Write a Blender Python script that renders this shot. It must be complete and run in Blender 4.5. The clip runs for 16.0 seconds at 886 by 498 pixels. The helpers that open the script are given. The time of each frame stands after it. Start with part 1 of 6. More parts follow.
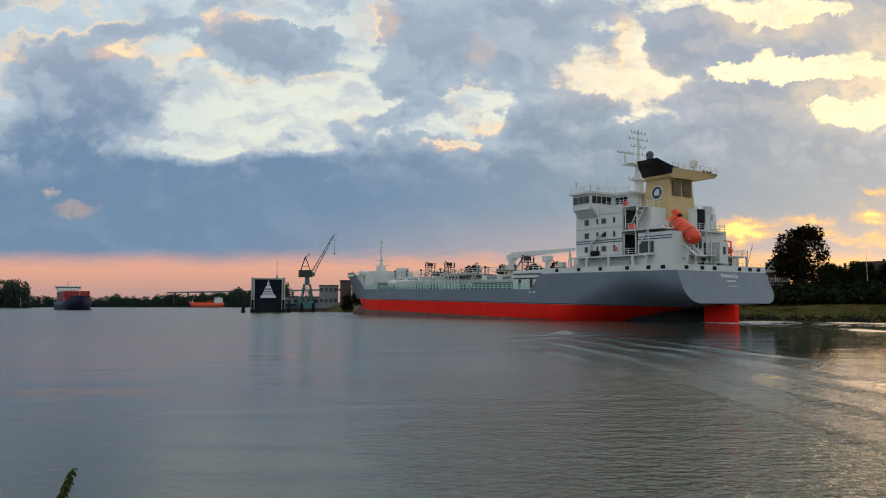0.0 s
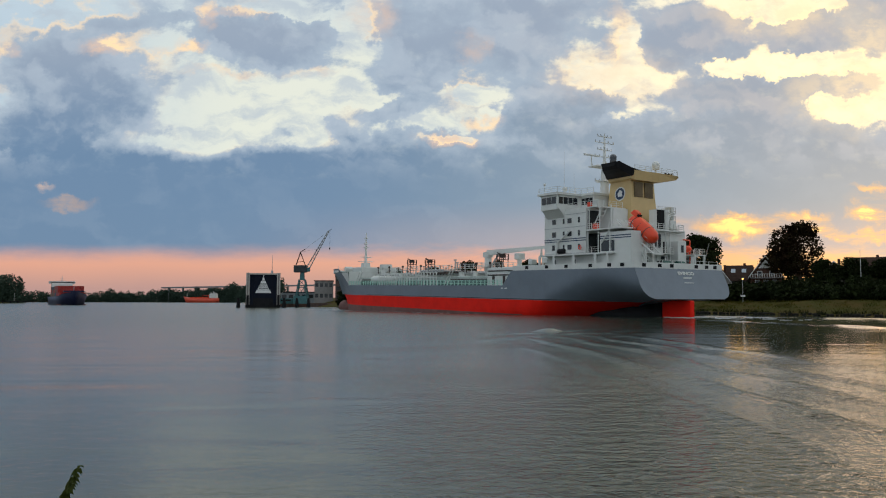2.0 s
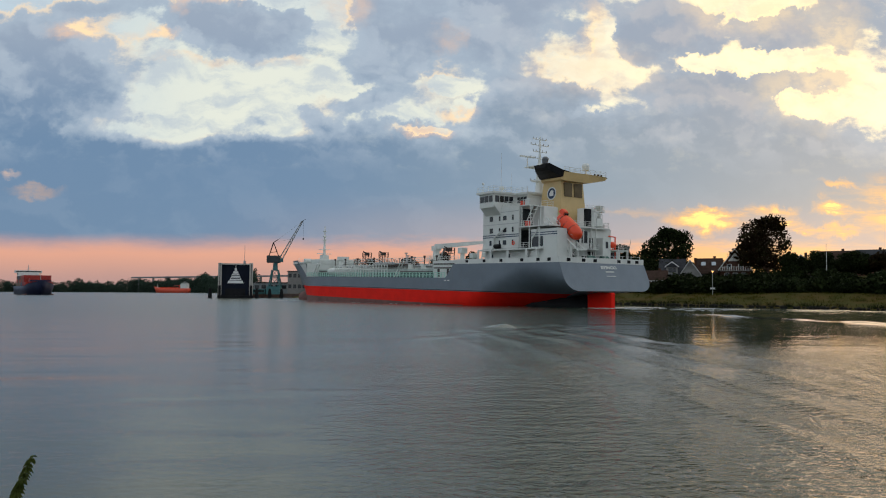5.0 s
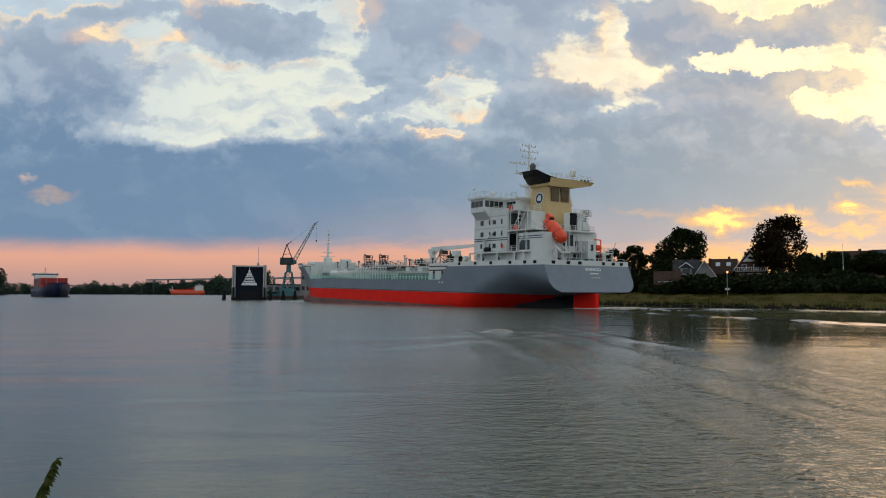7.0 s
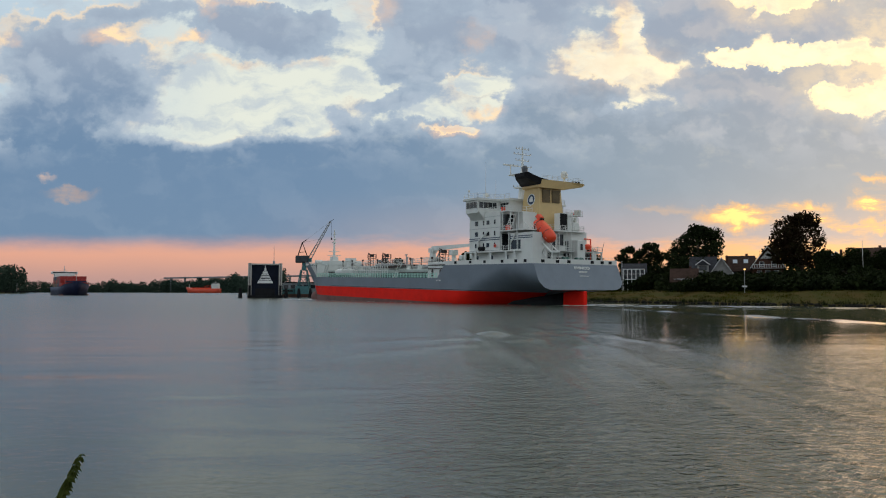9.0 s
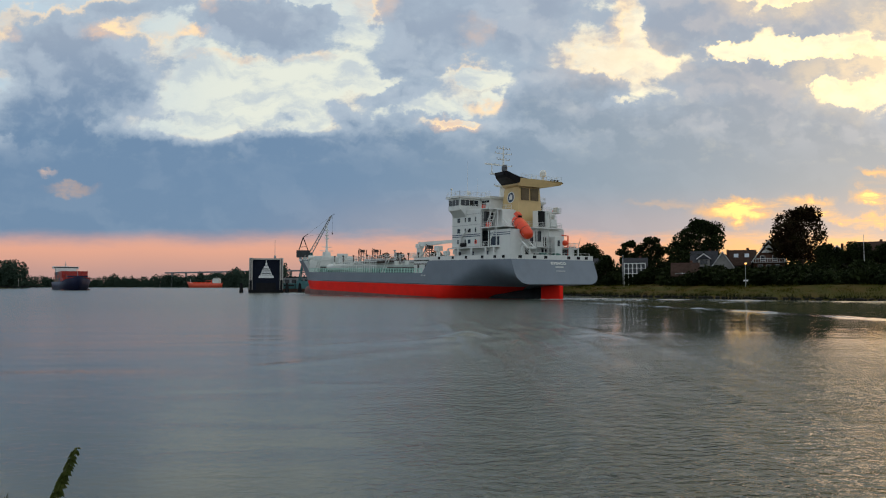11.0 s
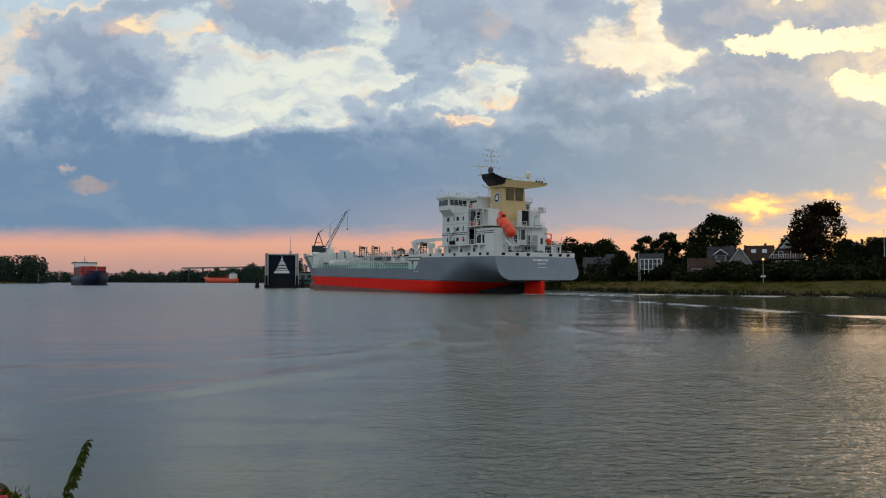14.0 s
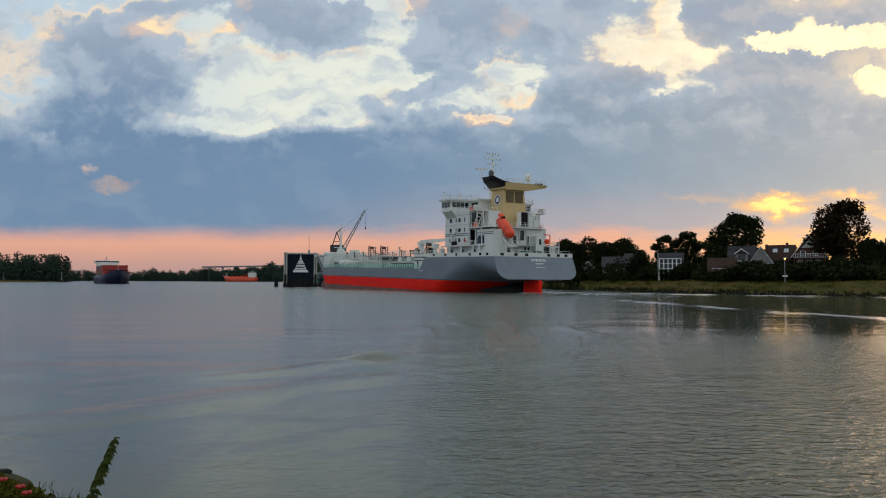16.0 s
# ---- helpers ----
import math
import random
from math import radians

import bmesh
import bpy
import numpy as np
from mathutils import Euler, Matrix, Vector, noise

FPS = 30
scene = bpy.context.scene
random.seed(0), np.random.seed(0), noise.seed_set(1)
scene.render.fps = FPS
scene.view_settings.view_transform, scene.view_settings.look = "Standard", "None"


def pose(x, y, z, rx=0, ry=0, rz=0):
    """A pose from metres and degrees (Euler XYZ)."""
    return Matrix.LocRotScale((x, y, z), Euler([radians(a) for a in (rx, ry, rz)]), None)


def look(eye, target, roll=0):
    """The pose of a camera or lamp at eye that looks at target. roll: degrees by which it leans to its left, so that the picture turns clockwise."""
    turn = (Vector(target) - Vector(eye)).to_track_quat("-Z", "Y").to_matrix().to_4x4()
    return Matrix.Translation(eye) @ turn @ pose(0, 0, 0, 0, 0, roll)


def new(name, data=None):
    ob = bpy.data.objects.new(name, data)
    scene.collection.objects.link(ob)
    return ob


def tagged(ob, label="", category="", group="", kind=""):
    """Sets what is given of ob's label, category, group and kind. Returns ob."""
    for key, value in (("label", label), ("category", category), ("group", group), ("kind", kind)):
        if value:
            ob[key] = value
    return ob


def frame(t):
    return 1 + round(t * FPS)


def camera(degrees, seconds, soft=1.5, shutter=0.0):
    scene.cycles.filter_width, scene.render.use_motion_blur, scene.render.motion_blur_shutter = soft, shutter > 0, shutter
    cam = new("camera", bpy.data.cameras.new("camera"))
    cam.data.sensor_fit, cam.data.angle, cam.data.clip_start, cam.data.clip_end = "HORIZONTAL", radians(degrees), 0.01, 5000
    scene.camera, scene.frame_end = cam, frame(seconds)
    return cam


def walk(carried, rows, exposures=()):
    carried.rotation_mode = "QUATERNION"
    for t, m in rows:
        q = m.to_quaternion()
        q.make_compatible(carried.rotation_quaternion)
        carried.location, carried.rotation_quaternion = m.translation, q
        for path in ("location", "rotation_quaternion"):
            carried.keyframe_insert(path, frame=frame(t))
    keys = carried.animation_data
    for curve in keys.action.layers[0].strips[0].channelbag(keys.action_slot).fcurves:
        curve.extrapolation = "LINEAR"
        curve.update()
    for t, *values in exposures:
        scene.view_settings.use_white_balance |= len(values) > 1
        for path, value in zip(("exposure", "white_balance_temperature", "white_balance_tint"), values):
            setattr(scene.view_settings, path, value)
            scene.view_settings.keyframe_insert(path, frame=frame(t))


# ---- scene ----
EYE = (0.0, 0.0, 2.73)
# seconds, bearing to the right, tilt up, lean of the horizon, in degrees
VIEW = [
    (0, 0.004, 4.596, -0.053),
    (0.5, 0.183, 4.574, -0.242),
    (1, 0.155, 4.502, -0.387),
    (1.5, 0.070, 4.355, -0.304),
    (2, 0.380, 4.224, 0.001),
    (2.5, 1.254, 4.034, -0.147),
    (3, 1.847, 3.795, -0.005),
    (3.5, 2.113, 3.659, 0.059),
    (4, 2.532, 3.452, 0.238),
    (6.5, 1.845, 3.653, 0.157),
    (7, 1.437, 3.636, 0.084),
    (7.5, 0.987, 3.602, -0.028),
    (8, 0.666, 3.529, -0.026),
    (8.5, 0.480, 3.523, -0.014),
    (9, 0.242, 3.450, 0.016),
    (11.5, 0.170, 2.972, -0.049),
    (12, 0.157, 2.972, -0.047),
    (12.5, 0.020, 2.903, -0.038),
    (13, -0.331, 2.793, 0.040),
    (13.5, -0.735, 2.735, 0.060),
    (14, -1.028, 2.643, 0.022),
    (14.5, -1.214, 2.591, -0.001),
    (15, -1.490, 2.596, -0.002),
    (15.5, -1.895, 2.596, 0.033),
    (16, -2.472, 2.577, 0.123),
]


def view(bearing, tilt, lean):
    """The camera's pose from its bearing, tilt and lean."""
    return Matrix.Translation(EYE) @ pose(0, 0, 0, 0, 0, -bearing) @ pose(0, 0, 0, 90 + tilt, 0, 0) @ pose(0, 0, 0, 0, 0, lean)


cam = camera(64, 16.0, soft=1.1)
walk(cam, [(t, view(b, p, r)) for t, b, p, r in VIEW], exposures=[(0, 0.0), (16, 0.0)])


# ---- sky, sun ----
class Nodes:
    """A thin hand for node trees."""

    def __init__(self, tree):
        self.tree = tree
        tree.nodes.clear()

    def put(self, value, socket):
        if isinstance(value, bpy.types.NodeSocket):
            self.tree.links.new(value, socket)
        elif value is not None:
            if socket.type == "RGBA" and len(value) == 3:
                value = (*value, 1)
            socket.default_value = value

    def node(self, kind, **settings):
        n = self.tree.nodes.new(kind)
        for key, value in settings.items():
            setattr(n, key, value)
        return n

    def math(self, op, a, b=None, c=None, clamp=False):
        n = self.node("ShaderNodeMath", operation=op, use_clamp=clamp)
        for i, v in enumerate((a, b, c)):
            self.put(v, n.inputs[i])
        return n.outputs[0]

    def vec(self, op, a, b=None):
        n = self.node("ShaderNodeVectorMath", operation=op)
        self.put(a, n.inputs[0])
        self.put(b, n.inputs[1])
        return n.outputs["Value" if op in ("LENGTH", "DOT_PRODUCT") else "Vector"]

    def noise(self, vector, scale, detail=3.0, rough=0.5, distort=0.0):
        n = self.node("ShaderNodeTexNoise")
        self.put(vector, n.inputs["Vector"])
        for key, value in (("Scale", scale), ("Detail", detail), ("Roughness", rough), ("Distortion", distort)):
            self.put(value, n.inputs[key])
        return n.outputs["Fac"], n.outputs["Color"]

    def ramp(self, value, lo, hi, a=0.0, b=1.0, smooth=True):
        n = self.node("ShaderNodeMapRange", interpolation_type="SMOOTHSTEP" if smooth else "LINEAR")
        for i, v in enumerate((value, lo, hi, a, b)):
            self.put(v, n.inputs[i])
        return n.outputs[0]

    def mix(self, fac, a, b, blend="MIX"):
        n = self.node("ShaderNodeMix", data_type="RGBA", blend_type=blend)
        self.put(fac, n.inputs[0])
        self.put(a, n.inputs[6])
        self.put(b, n.inputs[7])
        return n.outputs[2]


SUN_BEARING, SUN_HEIGHT = 34.0, 7.0
world = bpy.data.worlds.new("evening_sky")
world.use_nodes = True
scene.world = world
k = Nodes(world.node_tree)
way = k.node("ShaderNodeTexCoord").outputs["Generated"]
parts = k.node("ShaderNodeSeparateXYZ")
k.put(way, parts.inputs[0])
dx, dy, dz = parts.outputs
ahead = k.math("MAXIMUM", k.math("ABSOLUTE", dy), 0.25)
flat = k.node("ShaderNodeCombineXYZ")
k.put(k.math("DIVIDE", dx, ahead), flat.inputs[0])
k.put(k.math("DIVIDE", dz, ahead), flat.inputs[1])
flat = flat.outputs[0]
_, wob = k.noise(flat, 9.0, 5.0, 0.62)
wob = k.vec("MULTIPLY", k.vec("SUBTRACT", wob, (0.5, 0.5, 0.5)), (0.085, 0.065, 0.0))
_, wob2 = k.noise(flat, 34.0, 4.0, 0.62)
wob2 = k.vec("MULTIPLY", k.vec("SUBTRACT", wob2, (0.5, 0.5, 0.5)), (0.042, 0.034, 0.0))
spot = k.vec("ADD", k.vec("ADD", flat, wob), wob2)
level = k.node("ShaderNodeSeparateXYZ")
k.put(spot, level.inputs[0])
su = level.outputs[0]
plain = k.node("ShaderNodeSeparateXYZ")
k.put(k.vec("ADD", flat, k.vec("MULTIPLY", wob, (0.2, 0.16, 0.0))), plain.inputs[0])
sv = plain.outputs[1]


class Heap:
    """Sums soft ovals of cloud, placed by bearing and height as tangents."""

    def __init__(self):
        self.sum = None

    def add(self, u, v, a, b, weight):
        d = k.vec("LENGTH", k.vec("MULTIPLY", k.vec("SUBTRACT", spot, (u, v, 0)), (1 / a, 1 / b, 0)))
        one = k.ramp(d, 0.35, 1.35, weight, 0.0)
        self.sum = one if self.sum is None else k.math("ADD", self.sum, one)


heap = Heap()
heap.add(-0.241, 0.379, 0.111, 0.036, 0.95)
heap.add(-0.315, 0.394, 0.033, 0.025, 0.40)
heap.add(-0.534, 0.343, 0.099, 0.049, 0.80)
heap.add(-0.515, 0.285, 0.123, 0.070, 0.90)
heap.add(-0.586, 0.227, 0.123, 0.033, 0.55)
heap.add(-0.463, 0.406, 0.057, 0.016, 0.50)
heap.add(-0.373, 0.411, 0.025, 0.011, 0.35)
heap.add(-0.028, 0.377, 0.066, 0.090, 0.75)
heap.add(0.120, 0.398, 0.099, 0.053, 0.75)
heap.add(0.062, 0.352, 0.074, 0.037, 0.40)
heap.add(0.163, 0.289, 0.090, 0.041, 0.60)
heap.add(0.241, 0.289, 0.033, 0.018, 0.50)
heap.add(0.370, 0.392, 0.094, 0.043, 0.85)
heap.add(0.324, 0.360, 0.049, 0.025, 0.40)
heap.add(0.531, 0.385, 0.064, 0.036, 0.90)
heap.add(0.620, 0.394, 0.037, 0.062, 0.55)
heap.add(0.456, 0.300, 0.168, 0.031, 0.95)
heap.add(0.584, 0.327, 0.049, 0.015, 0.30)
heap.add(0.402, 0.236, 0.271, 0.041, 0.80)
heap.add(-0.068, 0.264, 0.034, 0.018, 0.60)
heap.add(-0.137, 0.248, 0.037, 0.018, 0.60)
heap.add(-0.117, 0.273, 0.057, 0.010, 0.15)
heap.add(-0.036, 0.223, 0.090, 0.018, 0.40)
heap.add(-0.254, 0.203, 0.037, 0.015, 0.40)
heap.add(-0.296, 0.273, 0.023, 0.007, 0.40)
heap.add(-0.181, 0.195, 0.148, 0.033, 0.40)
heap.add(0.142, 0.236, 0.099, 0.041, 0.55)
heap.add(-0.487, 0.195, 0.131, 0.029, 0.45)
heap.add(0.295, 0.178, 0.148, 0.049, 0.40)
heap.add(0.095, 0.427, 0.099, 0.021, 0.30)
heap.add(0.186, 0.432, 0.057, 0.021, 0.30)
heap.add(-0.267, 0.285, 0.156, 0.041, -0.62)
heap.add(-0.174, 0.306, 0.090, 0.025, -0.55)
heap.add(-0.331, 0.226, 0.062, 0.031, -0.60)
heap.add(-0.432, 0.226, 0.057, 0.016, -0.22)
heap.add(-0.181, 0.231, 0.049, 0.025, -0.45)
heap.add(-0.209, 0.419, 0.074, 0.011, -0.50)
heap.add(-0.118, 0.402, 0.028, 0.049, -0.60)
heap.add(-0.396, 0.368, 0.049, 0.018, -0.30)
heap.add(-0.608, 0.195, 0.041, 0.020, -0.50)
heap.add(-0.621, 0.293, 0.041, 0.025, -0.35)
heap.add(-0.578, 0.419, 0.074, 0.025, -0.40)
heap.add(0.041, 0.300, 0.062, 0.014, -0.50)
heap.add(-0.076, 0.293, 0.049, 0.010, -0.30)
heap.add(0.071, 0.270, 0.021, 0.013, -0.40)
heap.add(-0.011, 0.252, 0.074, 0.011, -0.30)
heap.add(0.249, 0.318, 0.078, 0.026, -0.85)
heap.add(0.268, 0.373, 0.023, 0.039, -0.70)
heap.add(0.322, 0.306, 0.033, 0.016, -0.40)
heap.add(0.527, 0.339, 0.123, 0.018, -0.95)
heap.add(0.498, 0.423, 0.090, 0.018, -0.80)
heap.add(0.572, 0.419, 0.033, 0.011, -0.40)
heap.add(0.598, 0.281, 0.062, 0.023, -0.90)
heap.add(0.421, 0.335, 0.033, 0.011, -0.50)
heap.add(0.013, 0.231, 0.043, 0.007, -0.75)
heap.add(0.174, 0.201, 0.028, 0.010, -0.55)
heap.add(0.448, 0.394, 0.011, 0.033, -0.30)
heap.add(0.228, 0.264, 0.049, 0.008, -0.30)
# cloud edges that catch the low sun
lit = Heap()
lit.add(-0.474, 0.373, 0.036, 0.016, 1.00)
lit.add(-0.359, 0.363, 0.021, 0.011, 1.00)
lit.add(-0.336, 0.412, 0.013, 0.021, 0.90)
lit.add(-0.291, 0.412, 0.049, 0.007, 0.60)
lit.add(-0.095, 0.416, 0.038, 0.033, 0.65)
lit.add(0.013, 0.229, 0.045, 0.010, 1.00)
lit.add(0.063, 0.259, 0.028, 0.010, 0.70)
lit.add(0.050, 0.364, 0.025, 0.018, 0.50)
lit.add(-0.629, 0.364, 0.021, 0.011, 0.50)
lit.add(-0.396, 0.356, 0.025, 0.010, 0.40)
lit.add(-0.313, 0.327, 0.057, 0.007, 0.35)
lit.add(-0.552, 0.164, 0.015, 0.006, 0.90)
lit.add(-0.183, 0.335, 0.049, 0.008, 0.30)
lit.add(0.251, 0.394, 0.018, 0.049, 0.60)
lit.add(0.618, 0.364, 0.049, 0.074, 0.90)
lit.add(0.497, 0.411, 0.107, 0.033, 0.80)
lit.add(0.582, 0.293, 0.090, 0.049, 0.70)
lit.add(0.258, 0.327, 0.099, 0.041, 0.50)
# breaks over the sunset
glow = Heap()
glow.add(0.429, 0.101, 0.064, 0.018, 0.95)
glow.add(0.414, 0.117, 0.025, 0.008, 0.50)
glow.add(0.518, 0.115, 0.041, 0.012, 0.80)
glow.add(0.549, 0.100, 0.033, 0.010, 0.75)
glow.add(0.597, 0.094, 0.057, 0.009, 0.80)
glow.add(0.619, 0.123, 0.033, 0.012, 0.90)
glow.add(0.621, 0.164, 0.030, 0.006, 0.60)
glow.add(-0.525, 0.139, 0.037, 0.008, 0.22)
glow.add(0.317, 0.113, 0.049, 0.007, 0.25)
# added break, mostly out of view to the right, to gild the water
glow.add(0.78, 0.13, 0.16, 0.05, 0.9)
n1, _ = k.noise(k.vec("MULTIPLY", flat, (1.0, 1.6, 1.0)), 8.0, 8.0, 0.60, 0.2)
soft, _ = k.noise(k.vec("MULTIPLY", spot, (1.0, 1.5, 1.0)), 10.0, 3.0, 0.5)
softer, _ = k.noise(k.vec("MULTIPLY", k.vec("ADD", spot, (0.016, 0.020, 0.0)), (1.0, 1.5, 1.0)), 10.0, 3.0, 0.5)
relief = k.ramp(k.math("SUBTRACT", soft, softer), -0.06, 0.16)
n2, _ = k.noise(k.vec("MULTIPLY", flat, (1.0, 1.5, 1.0)), 22.0, 6.0, 0.62)
n3, _ = k.noise(flat, 4.5, 2.0, 0.5)
streak, _ = k.noise(k.vec("MULTIPLY", flat, (1.0, 4.0, 1.0)), 13.0, 5.0, 0.62)
# the long bank of cloud over the horizon
bank = k.math("MULTIPLY", k.ramp(sv, 0.030, 0.055), k.ramp(sv, 0.17, 0.235, 1.0, 0.0))
dens = k.math("ADD", heap.sum, k.math("MULTIPLY", k.math("SUBTRACT", n1, 0.5), k.math("MULTIPLY_ADD", bank, -1.3, 2.1)))
dens = k.math("ADD", dens, k.math("MULTIPLY", k.math("SUBTRACT", n2, 0.5), k.math("MULTIPLY_ADD", bank, -0.6, 0.9)))
dens = k.math("ADD", k.math("ADD", dens, k.math("MULTIPLY", bank, 1.6)), 0.06)
cover = k.math("MULTIPLY", k.ramp(dens, -0.12, 0.24), k.math("MAXIMUM", bank, k.ramp(n2, 0.25, 0.5, 0.88, 1.0)))
thick = k.ramp(dens, 0.05, 1.05)
rim = k.math("MULTIPLY", k.ramp(dens, -0.22, 0.02), k.ramp(dens, 0.04, 0.34, 1.0, 0.0))
# nearness to the hidden sun
sun_off = k.vec("LENGTH", k.vec("MULTIPLY", k.vec("SUBTRACT", flat, (0.60, 0.33, 0)), (1.0, 1.25, 0)))
warm = k.ramp(sun_off, 0.05, 0.60, 1.0, 0.0)
clear = k.mix(k.ramp(su, -0.62, -0.25), (0.46, 0.58, 0.67), (0.74, 0.765, 0.67))
clear = k.mix(k.ramp(sv, 0.33, 0.45, 0.0, 0.6), clear, (0.50, 0.60, 0.68))
clear = k.mix(warm, clear, (1.22, 1.02, 0.64))
wisp, _ = k.noise(k.vec("MULTIPLY", k.vec("ADD", flat, wob), (1.0, 2.2, 1.0)), 12.0, 6.0, 0.6)
clear = k.mix(k.ramp(wisp, 0.44, 0.66, 0.0, 0.75), clear, k.mix(warm, (0.45, 0.52, 0.59), (0.80, 0.68, 0.52)))
deep = k.mix(k.ramp(sv, 0.20, 0.40), k.mix(k.ramp(su, -0.25, 0.35), (0.138, 0.228, 0.358), (0.225, 0.300, 0.378)), (0.30, 0.365, 0.46))
cloud = k.mix(thick, (0.37, 0.45, 0.54), deep)
cloud = k.mix(k.math("MULTIPLY", relief, k.math("MULTIPLY_ADD", bank, -0.50, 0.58)), cloud, k.mix(k.math("MULTIPLY", warm, k.ramp(sv, 0.16, 0.32)), (0.44, 0.51, 0.59), (0.72, 0.62, 0.55)))
cloud = k.mix(k.math("MULTIPLY", warm, k.ramp(sv, 0.14, 0.36, 0.35, 0.60)), cloud, (0.325, 0.350, 0.405))
col = k.mix(cover, clear, cloud)
# lit edges, and the lit faces of some heaps
gilt = k.math("MINIMUM", k.math("MAXIMUM", lit.sum, 0.0), 1.0)
col = k.mix(k.math("MULTIPLY", k.math("MULTIPLY", gilt, 0.75), k.ramp(n2, 0.38, 0.62, 0.35, 1.0)), col, k.mix(warm, (0.80, 0.54, 0.38), (0.98, 0.75, 0.46)))
edge = k.math("MULTIPLY", rim, k.math("MULTIPLY_ADD", gilt, 0.85, k.ramp(n3, 0.48, 0.68, 0.0, 0.55)), clamp=True)
col = k.mix(edge, col, k.mix(warm, (1.0, 0.74, 0.45), (1.25, 0.98, 0.55)))
# a dusky pink low in the bank, then the rosy strip under it
col = k.mix(k.math("MULTIPLY", k.ramp(sv, 0.075, 0.150, 0.55, 0.0), k.ramp(su, -0.35, 0.2)), col, (0.46, 0.36, 0.38))
strip = k.ramp(k.math("ADD", sv, k.math("MULTIPLY", k.math("SUBTRACT", streak, 0.5), k.ramp(su, -0.3, 0.3, 0.015, 0.06))), 0.050, 0.084, 1.0, 0.0)
rosy = k.mix(k.ramp(sv, 0.0, 0.075), (0.42, 0.27, 0.26), (0.78, 0.37, 0.25))
rosy = k.mix(k.ramp(su, 0.15, 0.5), rosy, (0.86, 0.46, 0.20))
col = k.mix(strip, col, rosy)
blaze = k.math("MULTIPLY", k.math("MINIMUM", k.math("MAXIMUM", glow.sum, 0.0), 1.0), k.ramp(streak, 0.36, 0.60, 0.25, 1.0))
col = k.mix(blaze, col, k.mix(k.ramp(blaze, 0.55, 1.0), (1.05, 0.52, 0.12), (1.35, 0.86, 0.24)))
# the higher and rearward sky, past the seen part: pale, brighter sunward to warm the water
high = k.math("MAXIMUM", k.ramp(dz, 0.42, 0.75), k.ramp(dy, 0.15, -0.35))
over = k.mix(n1, (0.44, 0.53, 0.62), (0.64, 0.69, 0.73))
over = k.mix(k.math("MULTIPLY", k.ramp(dx, -0.45, 0.5), k.ramp(dy, -0.1, 0.5)), over, k.mix(k.ramp(dx, 0.1, 0.5), (1.2, 1.08, 0.86), (1.30, 1.0, 0.60)))
col = k.mix(k.math("MULTIPLY", high, 0.92), col, over)
air = k.node("ShaderNodeTexSky", sky_type="NISHITA", sun_disc=False, sun_elevation=radians(SUN_HEIGHT), sun_rotation=radians(SUN_BEARING))
air_bg = k.node("ShaderNodeBackground")
k.put(air.outputs[0], air_bg.inputs[0])
air_bg.inputs[1].default_value = 0.006
bg = k.node("ShaderNodeBackground")
k.put(col, bg.inputs[0])
bg.inputs[1].default_value = 1.07
both = k.node("ShaderNodeAddShader")
k.put(bg.outputs[0], both.inputs[0])
k.put(air_bg.outputs[0], both.inputs[1])
k.put(both.outputs[0], k.node("ShaderNodeOutputWorld").inputs[0])

sun = new("sun", bpy.data.lights.new("sun", "SUN"))
sun.data.energy, sun.data.angle, sun.data.color = 0.05, radians(14), (1.0, 0.62, 0.32)
sun.matrix_world = look((math.sin(radians(SUN_BEARING)) * 100, math.cos(radians(SUN_BEARING)) * 100, 100 * math.tan(radians(SUN_HEIGHT))), (0, 0, 0))


# ---- materials ----
def surface(name, colour, rough=0.6, metal=0.0, spread=0.15, scale=1.0, bump=0.15, second=None, streaks=0.0, per_object=0.0, ior=None):
    """A painted, grown or earthen surface: broad stains, fine grain, slight relief."""
    m = bpy.data.materials.new(name)
    m.use_nodes = True
    n = Nodes(m.node_tree)
    at = n.node("ShaderNodeTexCoord").outputs["Object"]
    big, _ = n.noise(at, 0.6 * scale, 4.0, 0.6)
    fine, _ = n.noise(at, 9.0 * scale, 3.0, 0.6)
    second = second or tuple(c * (1 - 1.6 * spread) for c in colour)
    c = n.mix(n.ramp(big, 0.35, 0.7), colour, second)
    c = n.mix(n.math("MULTIPLY", n.ramp(fine, 0.4, 0.75), spread), c, tuple(v * 0.55 for v in colour))
    if streaks:
        run, _ = n.noise(n.vec("MULTIPLY", at, (1.6, 1.6, 0.10)), 1.0, 4.0, 0.65)
        c = n.mix(n.math("MULTIPLY", n.ramp(run, 0.55, 0.8), streaks), c, (0.16, 0.10, 0.065))
    if per_object:
        info = n.node("ShaderNodeObjectInfo").outputs["Random"]
        c = n.mix(n.math("MULTIPLY", info, per_object), c, tuple(v * 0.4 for v in colour))
    b = n.node("ShaderNodeBsdfPrincipled")
    n.put(c, b.inputs["Base Color"])
    n.put(n.ramp(fine, 0.2, 0.8, max(rough - 0.1, 0.03), min(rough + 0.1, 1)), b.inputs["Roughness"])
    b.inputs["Metallic"].default_value = metal
    if ior:
        b.inputs["IOR"].default_value = ior
    if bump:
        h = n.node("ShaderNodeBump")
        h.inputs["Strength"].default_value = bump
        h.inputs["Distance"].default_value = 0.02 / scale
        n.put(fine, h.inputs["Height"])
        n.put(h.outputs[0], b.inputs["Normal"])
    n.put(b.outputs[0], n.node("ShaderNodeOutputMaterial").inputs[0])
    return m


